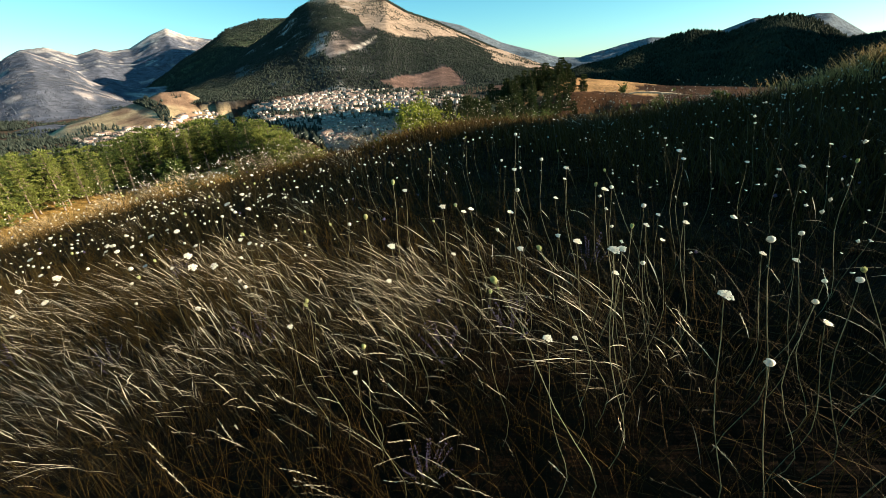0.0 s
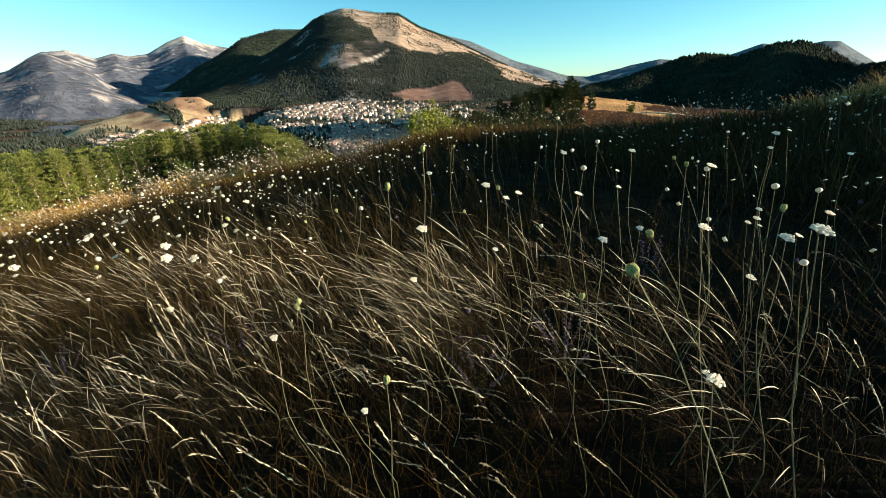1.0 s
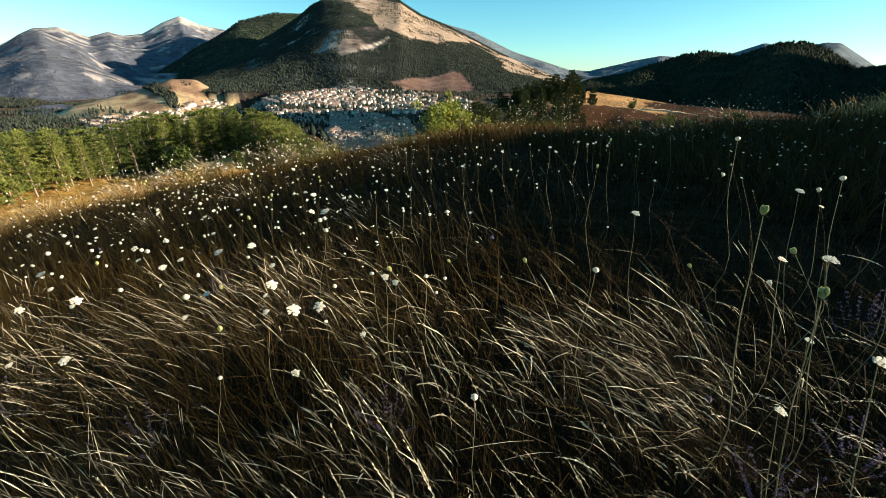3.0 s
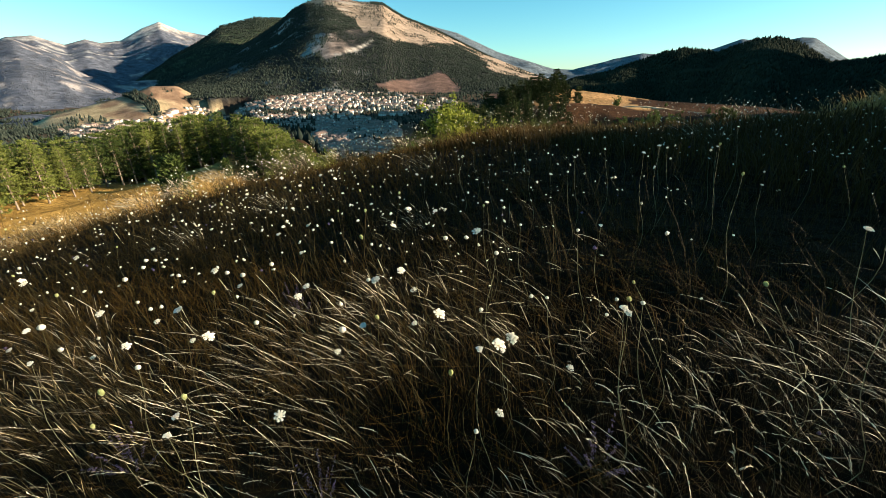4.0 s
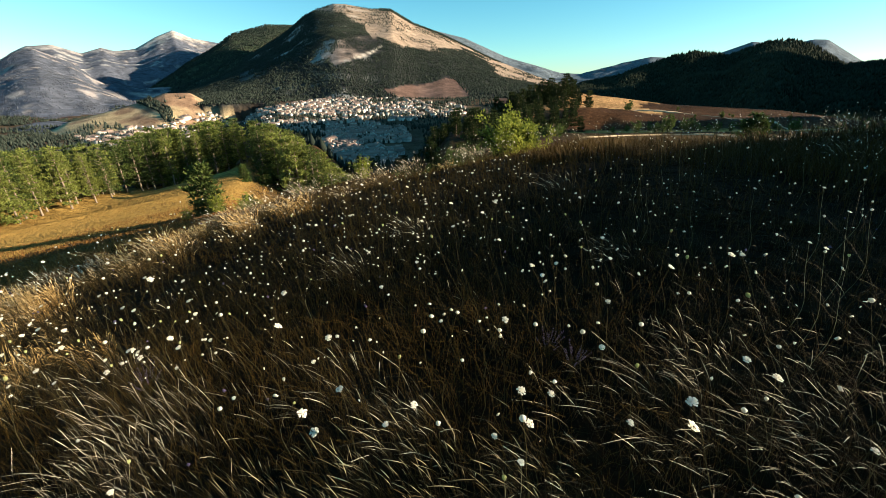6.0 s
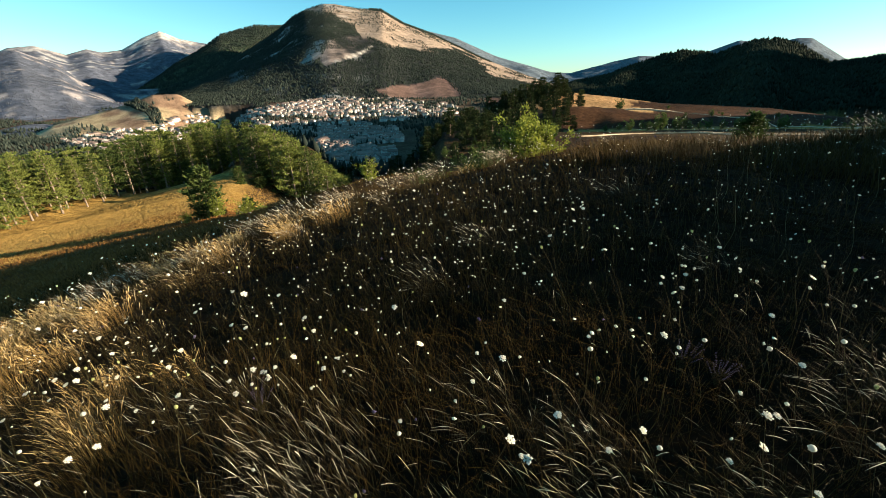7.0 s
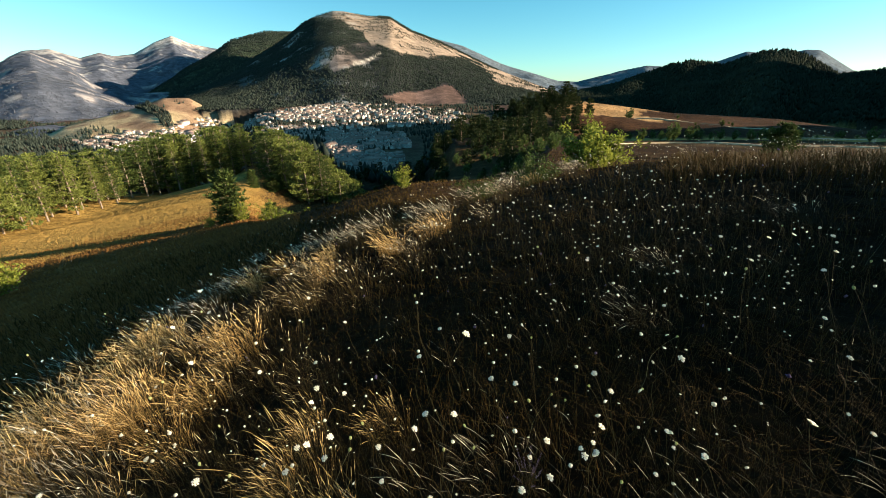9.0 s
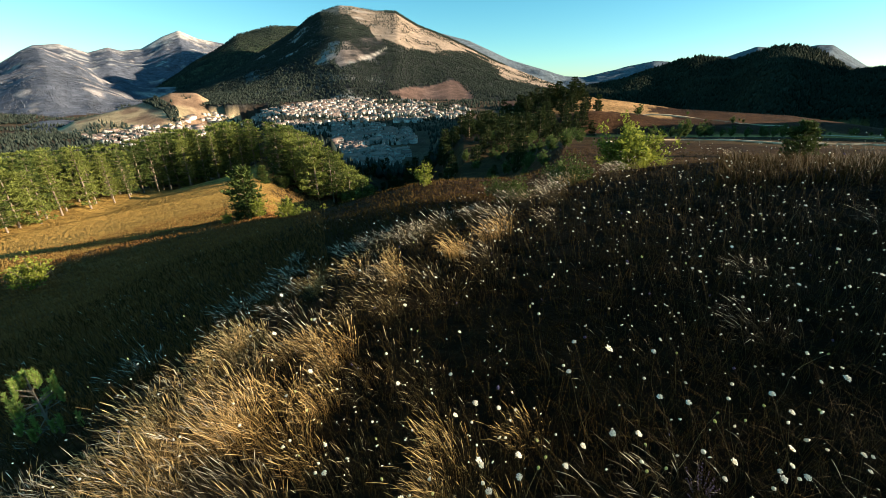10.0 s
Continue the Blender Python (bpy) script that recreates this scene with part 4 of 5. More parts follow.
def quarter(outline):
    return lambda az, r: bool(within(np.array(az), np.array(direction(az, r)), outline)) and float(fbm(np.array(r * math.sin(radians(az))), np.array(r * math.cos(radians(az))), 38, 3, 99)) > -0.22


settle(110, (-16, -3), (215, 372), 5.6, quarter(LOW_TOWN), (0.34, 0.52))
settle(112, (-28, -10.9), (350, 660), 5.6, quarter(OLD_TOWN))
settle(66, (-11, 4), (350, 660), 7.6, quarter(EAST_TOWN))
settle(84, (-42, -23), (330, 700), 5.0, quarter(HILL_TOWN), (0.34, 0.58))
for h in HOUSES:
    for o in list(h.children_recursive) + [h]:
        bpy.data.objects.remove(o)


# ---- a pale track across the lower pasture ----
def track(name, label, line, width):
    az = np.radians(np.interp(np.linspace(0, 1, 60), np.linspace(0, 1, len(line)), [p[0] for p in line]))
    r = np.interp(np.linspace(0, 1, 60), np.linspace(0, 1, len(line)), [p[1] for p in line])
    r = np.interp(r, PLAN, TRUE)
    c = np.stack([EYE[0] + r * np.sin(az), EYE[1] + r * np.cos(az)], 1)
    d = unit(np.gradient(c, axis=0))
    n = np.stack([-d[:, 1], d[:, 0]], 1) * width * rng.uniform(0.7, 1.2, 60)[:, None] / 2
    left, rght = c + n, c - n
    v = np.concatenate([np.column_stack([p, terrain(p[:, 0], p[:, 1]) + lift]) for p, lift in ((left, 0.22), (rght, 0.22), (left, -0.6), (rght, -0.6))])
    i = np.arange(59)
    f = np.concatenate([np.stack([i, i + 1, i + 61, i + 60], 1), np.stack([i + 120, i + 121, i + 1, i], 1), np.stack([i + 60, i + 61, i + 181, i + 180], 1)])
    mat = mottled("sandy_track", (0.32, 0.22, 0.13), (0.6, 0.46, 0.31), 0.7, 0.95, 0.2)
    return tagged(new(name, mesh_from(name, v, f, mat)), label, "track", kind="structure")


track("dirt_track_1", "pale dirt track across the pasture", [(22, 80), (27, 90), (31, 95), (36, 88), (41, 78), (47, 84), (52, 76)], 0.7)
track("dirt_track_2", "dry field edge below the wooded hill", [(20, 240), (27, 235), (34, 232), (40, 228), (46, 190), (52, 160)], 2.6)


def far_houses(name, count, az_range, r_range, gap, keep):
    """Smaller houses filling the gaps of the town, too small to tell apart."""
    vs, fs, mats, at, tries = [], [], [], 0, 0
    while count and tries < 9000:
        tries += 1
        az, r = rng.uniform(*az_range), math.sqrt(rng.uniform(r_range[0] ** 2, r_range[1] ** 2))
        if not keep(az, r):
            continue
        x, y = spot(az, r)
        big = float(enlarge(r))
        if any((x - a) ** 2 + (y - b) ** 2 < (gap * big) ** 2 for a, b in spots):
            continue
        spots.append((x, y))
        count -= 1
        z, turn = float(terrain(x, y)), rng.normal(0.2, 0.4) + rng.choice([0, math.pi / 2])
        l, w, e, h = rng.uniform(1.5, 2.9), rng.uniform(1.3, 2.0), rng.uniform(1.8, 3.2), rng.uniform(0.7, 1.2)
        p = np.array([(-l, -w, -2), (l, -w, -2), (l, w, -2), (-l, w, -2), (-l, -w, e), (l, -w, e), (l, w, e), (-l, w, e), (-l, 0, e + h), (l, 0, e + h),
                      (-l - 0.3, -w - 0.3, e - 0.15), (l + 0.3, -w - 0.3, e - 0.15), (l + 0.3, w + 0.3, e - 0.15), (-l - 0.3, w + 0.3, e - 0.15), (-l - 0.3, 0, e + h + 0.15), (l + 0.3, 0, e + h + 0.15)]) * big
        c, s = math.cos(turn), math.sin(turn)
        vs.append(np.stack([x + p[:, 0] * c - p[:, 1] * s, y + p[:, 0] * s + p[:, 1] * c, z + p[:, 2]], 1))
        tri = [(0, 1, 5), (0, 5, 4), (2, 3, 7), (2, 7, 6), (1, 2, 6), (1, 6, 5), (5, 6, 9), (3, 0, 4), (3, 4, 7), (7, 4, 8), (10, 11, 15), (10, 15, 14), (12, 13, 14), (12, 14, 15)]
        fs.append(np.array(tri) + at)
        mats += [0] * 10 + [1] * 4
        at += 16
    me = mesh_from(name, np.concatenate(vs), np.concatenate(fs), M_WALL_FAR)
    me.materials.append(M_ROOF_FAR)
    me.polygons.foreach_set("material_index", np.array(mats, np.int32))
    return tagged(new(name, me), "small plastered houses crowded in the valley town", "houses", kind="stuff")


M_WALL_FAR = mottled("far_walls", (0.20, 0.175, 0.15), (0.76, 0.70, 0.62), 0.3, 0.9, 0, "island")
M_ROOF_FAR = mottled("far_roofs", (0.15, 0.10, 0.082), (0.36, 0.25, 0.20), 0.3, 0.85, 0, "island")
far_houses("distant_houses", 330, (-28, -10.9), (350, 660), 3.6, quarter(OLD_TOWN))
far_houses("shaded_houses", 150, (-11, 4), (350, 660), 5.2, quarter(EAST_TOWN))
far_houses("low_houses", 150, (-16, -3), (205, 380), 3.3, quarter(LOW_TOWN))
far_houses("hillside_houses", 150, (-42, -23), (330, 700), 4.0, quarter(HILL_TOWN))


# ---- the meadow: grasses ----
TRACK = np.array([(-0.02, -0.1), (-0.25, 0.44), (-1.1, 0.62), (-2.4, 0.84), (-3.8, 1.17), (-5.4, 1.45)])


def from_track(x, y):
    best = np.full(np.shape(x), 1e9)
    for (ax, ay), (bx, by) in zip(TRACK[:-1], TRACK[1:]):
        ex, ey = bx - ax, by - ay
        t = np.clip(((x - ax) * ex + (y - ay) * ey) / (ex * ex + ey * ey), 0, 1)
        best = np.minimum(best, np.hypot(x - ax - t * ex, y - ay - t * ey))
    return best


def scatter(count, x0, x1, y0, y1, near=2.2, power=1.4, clear=0.0, patch=0.0, seed=0, straw=False):
    """Places in the meadow, thinning out with the distance from the track."""
    got = []
    have = 0
    while have < count:
        x, y = rng.uniform(x0, x1, 60000), rng.uniform(y0, y1, 60000)
        d = from_track(x, y)
        chance = np.minimum(1, (near / np.maximum(d, 0.01)) ** power)
        if straw:
            chance = chance * (1 - 0.9 * smooth(0.62, 1.45, d) * smooth(-0.8, -2.3, past_brow(x, y))) * np.clip(0.4 + 2.0 * fbm(x, y, 0.45, 2, 85), 0.04, 1) * (1 - 0.1 * smooth(-0.4, -1.3, x) * smooth(-0.8, -2.3, past_brow(x, y))) * (1 - 0.6 * smooth(-0.2, 0.4, x) * smooth(0.65, 1.0, y))
        if patch:
            chance = chance * np.clip(0.5 + patch * fbm(x, y, 0.9, 3, seed), 0.05, 1)
        ok = (rng.uniform(0, 1, len(x)) < chance) & (d > clear) & (y > 0.1 * x - 1.6)
        got.append(np.stack([x[ok], y[ok], d[ok]], 1))
        have += int(ok.sum())
    return np.concatenate(got)[:count]


def spikelets(x, y, z, h, ln, sag, near):
    """Small seeds set alternately along the upper end of the stems that the path passes closely."""
    x, y, z, h, ln, sag = x[near], y[near], z[near], h[near], ln[near], sag[near]
    n, rows = len(x), 20
    t = np.linspace(0.82, 1.0, rows)[None] + rng.uniform(-0.01, 0.01, (n, rows))
    at = np.stack([x[:, None] + ln[:, 0:1] * h[:, None] * t ** 2.1, y[:, None] + ln[:, 1:2] * h[:, None] * t ** 2.1,
                   z[:, None] + h[:, None] * (t - sag[:, None] * np.clip(t - 0.55, 0, 1) ** 2 * 2.2)], -1)
    way = unit(np.gradient(at, axis=1))
    out = unit(rng.normal(0, 1, (n, rows, 3)))
    head = unit(way + 0.34 * out).reshape(-1, 3)
    return leaves(at.reshape(-1, 3), head, rng.uniform(0.0045, 0.0085, n * rows), 0.0016, 0.05)


def grass(name, label, p, height, half, lean, spread, levels, profile, mat, droop=0.25, far=2.4, spikes=False):
    x, y, d = p.T
    n = len(p)
    z = terrain(x, y) - 0.01
    h = rng.uniform(*height, n) * (0.8 + 0.35 * (fbm(x, y, 1.3, 2, 61) * 0.5 + 0.5))
    low = d < 0.35
    rim = past_brow(x, y)
    h = h * (1 - 0.45 * smooth(-3.4, -2.2, rim) * smooth(1.5, 0.5, rim))
    h = np.where(low, np.minimum(h, 0.44), h)
    ln = np.array(lean)[None] + rng.normal(0, spread, (n, 2)) + 0.26 * np.stack([fbm(x, y, 0.7, 2, 62), fbm(x, y, 0.7, 2, 63)], 1)
    hw = half * rng.uniform(0.7, 1.3, n) * np.maximum(1, d / far) * np.clip(d / 0.9, 0.5, 1)
    sag = rng.uniform(0, 2 * droop, n)
    slim = np.clip(d / 1.5, 0.5, 1) if spikes else 1.0
    v, f, along = ribbons(np.stack([x, y, z], 1), h, ln, hw * slim, levels, profile, sag)
    seeds = ()
    if spikes:
        v2, f2 = spikelets(x, y, z, h, ln, sag, d < 1.7)
        seeds = np.repeat(np.flatnonzero(d < 1.7), len(v2) // max(1, int((d < 1.7).sum())))
        v, f, along = np.concatenate([v, v2]), np.concatenate([f, f2 + len(v)]), np.concatenate([along, np.ones(len(v2))])
    me = with_along(mesh_from(name, v, f, mat), along, seeds)
    return tagged(new(name, me), label, "grass", kind="stuff")


BLADE = [1, 0.85, 0.05]
EAR = [0.65, 0.5, 0.42, 0.5, 2.3, 2.0, 0.3]
JOINTS = [0, 0.3, 0.58, 0.79, 0.86, 0.93, 1]
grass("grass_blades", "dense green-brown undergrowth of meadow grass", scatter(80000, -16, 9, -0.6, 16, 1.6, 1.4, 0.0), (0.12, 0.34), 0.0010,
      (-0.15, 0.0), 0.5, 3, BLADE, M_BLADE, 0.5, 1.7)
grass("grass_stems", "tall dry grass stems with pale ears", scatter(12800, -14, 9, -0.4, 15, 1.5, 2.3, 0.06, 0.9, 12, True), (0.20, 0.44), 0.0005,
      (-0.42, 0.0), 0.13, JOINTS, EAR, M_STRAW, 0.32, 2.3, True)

spots = np.stack([rng.uniform(-15, 9, 16000), rng.uniform(-8, 0.2, 16000)], 1)
spots = np.column_stack([spots, from_track(spots[:, 0], spots[:, 1])])[spots[:, 1] < 0.1 * spots[:, 0] - 0.4]
grass("back_grass", "dry meadow grass behind the crest of the hillside", spots, (0.15, 0.4), 0.0012, (-0.15, 0.0), 0.4, 3, BLADE, M_WHEAT, 0.5, 1.7)


def tufts(name, label, centres, per, height, radius, lean, mat):
    pts = []
    for x, y, s in centres:
        a, r = rng.uniform(0, 6.3, per), np.sqrt(rng.uniform(0, 1, per)) * radius * s
        pts.append(np.stack([x + r * np.cos(a), y + r * np.sin(a), np.full(per, s), np.cos(a) * r / radius, np.sin(a) * r / radius], 1))
    p = np.concatenate(pts)
    n = len(p)
    d = from_track(p[:, 0], p[:, 1])
    z = terrain(p[:, 0], p[:, 1]) - 0.01
    h = rng.uniform(*height, n) * p[:, 2]
    h = np.where(d < 0.35, np.minimum(h, 0.44), h)
    ln = np.array(lean)[None] + 0.38 * p[:, 3:5] + rng.normal(0, 0.13, (n, 2))
    v, f, along = ribbons(np.stack([p[:, 0], p[:, 1], z], 1), h, ln, 0.00055 * rng.uniform(0.7, 1.4, n) * np.maximum(1, d / 1.9) * np.clip(d / 0.9, 0.45, 1), JOINTS, EAR, rng.uniform(0.1, 0.7, n))
    return tagged(new(name, with_along(mesh_from(name, v, f, mat), along)), label, "grass", kind="stuff")


some = scatter(110, -9, 6, 0.5, 11, 3.0, 0.8, 0.45, straw=True)
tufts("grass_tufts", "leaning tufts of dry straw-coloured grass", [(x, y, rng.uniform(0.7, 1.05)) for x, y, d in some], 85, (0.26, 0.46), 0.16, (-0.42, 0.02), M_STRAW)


low = [(rng.uniform(-1.6, -0.6), rng.uniform(0.72, 1.15), rng.uniform(0.55, 0.78)) for k in range(20)]
tufts("low_tufts", "short leaning tufts of pale dry grass", low, 70, (0.26, 0.46), 0.15, (-0.42, 0.02), M_STRAW)


def golden(x, y):
    """How dry and golden the meadow is: along the brow, and further in on the low side."""
    lo = -1.1 - 1.6 * smooth(5.5, 2.5, y)
    return smooth(lo - 1.5, lo + 1.9, past_brow(x, y)) * (0.05 + 0.95 * smooth(8.6, 5.5, y)) * np.clip(0.75 + 1.1 * fbm(x, y, 1.1, 2, 68), 0.1, 1)


brow = [(x, y, rng.uniform(0.62, 1.25)) for x, y, d in scatter(1900, -9.5, -2.0, 0, 11, 3, 0.3, 0.4) if past_brow(x, y) < 0.5 and rng.uniform(0, 1) < float(golden(x, y))]
tufts("golden_tufts", "golden dry grass tufts along the brow", brow[:115], 95, (0.17, 0.36), 0.15, (-0.34, 0.03), M_GOLD)
tufts("wheaten_tufts", "dull brown and straw grass between golden tufts", brow[115:180], 75, (0.15, 0.34), 0.2, (-0.32, 0.03), M_WHEAT)


left = [(x, y, rng.uniform(0.7, 1.0)) for x, y, d in scatter(1500, -5, -0.35, 0.2, 4.5, 1.2, 0.8, 0.25) if y < 1.7 and -4.2 < x < -2.0][:110]
tufts("straw_tufts", "straw-brown grass tufts catching the low sun", left, 40, (0.20, 0.38), 0.2, (-0.42, 0.03), M_WHEAT)


def slope_grass(name, label, count, az_range, r_range, height, half, mat, keep):
    az = np.radians(rng.uniform(*az_range, count))
    r = np.exp(rng.uniform(math.log(r_range[0]), math.log(r_range[1]), count))
    x, y = EYE[0] + r * np.sin(az), EYE[1] + r * np.cos(az)
    ok = keep(x, y)
    x, y, r = x[ok], y[ok], r[ok]
    n = len(x)
    v, f, along = ribbons(np.stack([x, y, terrain(x, y) - 0.02], 1), rng.uniform(*height, n), rng.normal(0, 0.3, (n, 2)) + np.array([[-0.2, 0]]),
                          half * r * rng.uniform(0.6, 1.4, n), 4, [1, 0.9, 0.7, 0.1], rng.uniform(0, 0.6, n))
    return tagged(new(name, with_along(mesh_from(name, v, f, mat), along)), label, "grass", kind="stuff")


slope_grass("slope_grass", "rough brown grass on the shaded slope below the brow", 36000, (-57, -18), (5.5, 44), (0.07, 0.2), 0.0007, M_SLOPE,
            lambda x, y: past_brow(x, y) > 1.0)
# darker material than the slope grass, standing in for shade beyond the brow
slope_grass("hollow_grass", "grass on the far side of the brow, coloured darker for shade", 20000, (-18, 52), (7, 42), (0.07, 0.2), 0.0007, M_CREST,
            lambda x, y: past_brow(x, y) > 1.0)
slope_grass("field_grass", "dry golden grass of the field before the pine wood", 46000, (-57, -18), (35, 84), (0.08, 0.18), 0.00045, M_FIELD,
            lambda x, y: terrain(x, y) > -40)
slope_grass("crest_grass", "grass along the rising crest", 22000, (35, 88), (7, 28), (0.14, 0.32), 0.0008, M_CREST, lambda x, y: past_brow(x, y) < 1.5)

slope_grass("crest_top_grass", "golden dry grass along the top of the crest", 40000, (30, 75), (9, 30), (0.25, 0.5), 0.0005, M_GOLD,
            lambda x, y: (past_brow(x, y) < 1.0) & (x > 6 + 0.4 * np.clip(y - 8, 0, 9)) & (y > 7.0))


# ---- wild flowers ----
def umbel_mesh(radius):
    """A slightly domed head of many small floret clusters with gaps between them."""
    v, tri, count = [(0, 0, -0.45 * radius)], [], 19
    for i in range(count):
        d = radius * 0.84 * math.sqrt((i + 0.3) / count)
        a = i * 2.4 + rng.normal(0, 0.12)
        cx, cy, cz = d * math.cos(a), d * math.sin(a), 0.24 * radius * (1 - (d / radius) ** 2) + rng.normal(0, 0.04 * radius)
        r, at, ph = radius * rng.uniform(0.17, 0.26), len(v), rng.uniform(0, 1)
        v.append((cx, cy, cz + r * 0.45))
        for j in range(7):
            k = r * rng.uniform(0.65, 1.2)
            q = ph + j / 7 * 2 * math.pi
            v.append((cx + k * math.cos(q), cy + k * math.sin(q), cz + rng.normal(0, 0.12) * r))
        tri.append((0, at + 1, at + 4))
        tri += [(at, at + 1 + j, at + 1 + (j + 1) % 7) for j in range(7)]
    return mesh_from("umbel", v, tri, M_PETAL)


def lathe(name, outline, sides, ribs, mat):
    """A turned body with ribs: outline is (radius, height) pairs."""
    v = []
    for i, (r, h) in enumerate(outline):
        for j in range(sides):
            a = (j + 0.4 * i) / sides * 2 * np.pi
            k = r * (1 + ribs * (1 if j % 2 else -1)) * rng.uniform(0.93, 1.07)
            v.append((k * math.cos(a), k * math.sin(a), h))
    f = [(i * sides + j, i * sides + (j + 1) % sides, (i + 1) * sides + (j + 1) % sides, (i + 1) * sides + j) for i in range(len(outline) - 1) for j in range(sides)]
    return mesh_from(name, v, f, mat)


def rays_mesh(radius, drop):
    return lathe("ray_cup", [(0.0008, -drop), (radius * 0.3, -0.5 * drop), (radius * 0.85, -0.02 * radius)], 12, 0.3, M_STEM)


def bud_mesh(wide, tall):
    """A closed carrot umbel: many rays curving out and in again like a nest, round a core of seeds."""
    pieces = []
    u = np.linspace(0, 1, 6)
    for k in range(26):
        a = k * 2.399 + rng.normal(0, 0.08)
        out = wide * rng.uniform(0.42, 0.55) * np.sin(np.pi * (0.06 + 0.80 * u)) ** 0.8
        twist = a + 0.3 * u
        line = np.stack([out * np.cos(twist), out * np.sin(twist), tall * rng.uniform(0.85, 1.1) * u ** 0.9], 1)
        pieces.append(tube(line, wide * np.array([0.03, 0.045, 0.05, 0.055, 0.075, 0.05]), 4))
    t = np.linspace(0.1, np.pi - 0.1, 6)
    ring = np.arange(9) / 9 * 2 * np.pi
    core = np.stack([np.outer(np.sin(t) * wide * 0.36, np.cos(ring)), np.outer(np.sin(t) * wide * 0.36, np.sin(ring)), np.repeat((0.5 - 0.42 * np.cos(t))[:, None] * tall, 9, 1)], -1).reshape(-1, 3)
    faces = np.array([(i * 9 + j, i * 9 + (j + 1) % 9, (i + 1) * 9 + (j + 1) % 9, (i + 1) * 9 + j) for i in range(5) for j in range(9)])
    pieces.append((core * rng.uniform(0.92, 1.08, (len(core), 1)), faces))
    return mesh_from("bud", *joined(pieces), M_BUD)


def ball_mesh(size):
    """A seed head: a rough papery globe."""
    t = np.linspace(0.05, np.pi - 0.05, 7)
    return lathe("seed_ball", [(size * 0.5 * math.sin(a), -size * 0.5 * math.cos(a)) for a in t], 12, 0.16, M_SEED)


def stem_line(height, bend, sway):
    t = np.linspace(0, 1, 9)
    return np.stack([bend[0] * t ** 2.6 + sway * np.sin(t * 7.3), bend[1] * t ** 1.8 + sway * (np.cos(t * 6) - 1), height * t], 1)


def flower(kind, height, bend, size):
    """A flower on its stem, with a bract ring under the head."""
    root = new({"umbel": "wild_carrot", "bud": "carrot_bud", "ball": "seed_head"}[kind])
    line = stem_line(height, bend, 0.018 * rng.uniform(0.6, 1.3))
    part("stem", mesh_from("stem", *tube(line, np.linspace(0.0016, 0.0009, 9) * (0.6 if size < 0.011 else 1.0), 5), M_STALK if size < 0.011 else M_STEM, True), root)
    tip, way = line[-1], unit((line[-1] - line[-2])[None])[0]
    if kind == "umbel":
        way = unit((way + np.array((0.2, -0.85, 0.75)))[None])[0]
    turn = Vector((0, 0, 1)).rotation_difference(Vector(way)).to_matrix().to_4x4()
    head = Matrix.Translation(tip) @ turn
    if kind == "umbel":
        h = part("umbel", umbel_mesh(size), root, "flat white flower head")
        h.matrix_local = head @ pose(0, 0, size * 0.55)
        part("ray_cup", rays_mesh(size, size * 0.55), h)
    elif kind == "bud":
        bud = part("bud", bud_mesh(size, size * 1.35), root, "closed yellow-green head")
        bud.matrix_local = head
        tagged(bud, kind="stuff")
        n = 8
        a = np.arange(n) * 0.8
        v, f = leaves(np.zeros((n, 3)), unit(np.stack([np.cos(a), np.sin(a), -0.3 + 0 * a], 1)), size * 0.9, size * 0.12, 0.1)
        part("bract", mesh_from("bract", v, f, M_STEM), root).matrix_local = head
    else:
        part("seed_ball", ball_mesh(size), root, "pale papery globe").matrix_local = head @ pose(0, 0, size * 0.3)
    return root


KINDS = [("umbel", 0.50, (-0.08, 0.0), 0.0155), ("umbel", 0.46, (-0.14, 0.03), 0.0135), ("umbel", 0.42, (0.05, 0.02), 0.018),
         ("bud", 0.54, (-0.05, 0.0), 0.011), ("bud", 0.48, (-0.16, 0.05), 0.012), ("bud", 0.44, (0.1, -0.03), 0.010),
         ("ball", 0.50, (-0.10, 0.02), 0.016), ("ball", 0.44, (0.06, 0.0), 0.014), ("ball", 0.40, (-0.05, -0.04), 0.017),
         ("umbel", 0.46, (-0.06, 0.01), 0.0095), ("bud", 0.50, (-0.05, 0.0), 0.0078), ("bud", 0.46, (-0.16, 0.05), 0.0085), ("ball", 0.46, (-0.06, 0.0), 0.010)]
MODELS = [(k, flower(*k)) for k in KINDS]
LABELS = {"umbel": ("white wild carrot umbel on a thin stem in the grass", "wild carrot", "wild carrots in bloom"),
          "bud": ("closed yellow-green carrot head on a bent stem", "carrot bud", "closed carrot heads"),
          "ball": ("pale dry seed head on a thin stem", "seed head", "seed heads")}


def plant_flower(i, x, y, turn, size):
    (kind, *_), model = MODELS[i]
    m = pose(x, y, float(terrain(x, y)) - 0.01, 0, 0, turn) @ Matrix.Scale(size, 4)
    made = copy_thing(model, m)
    made.scale = (size, size, size)
    return tagged(made, *LABELS[kind])


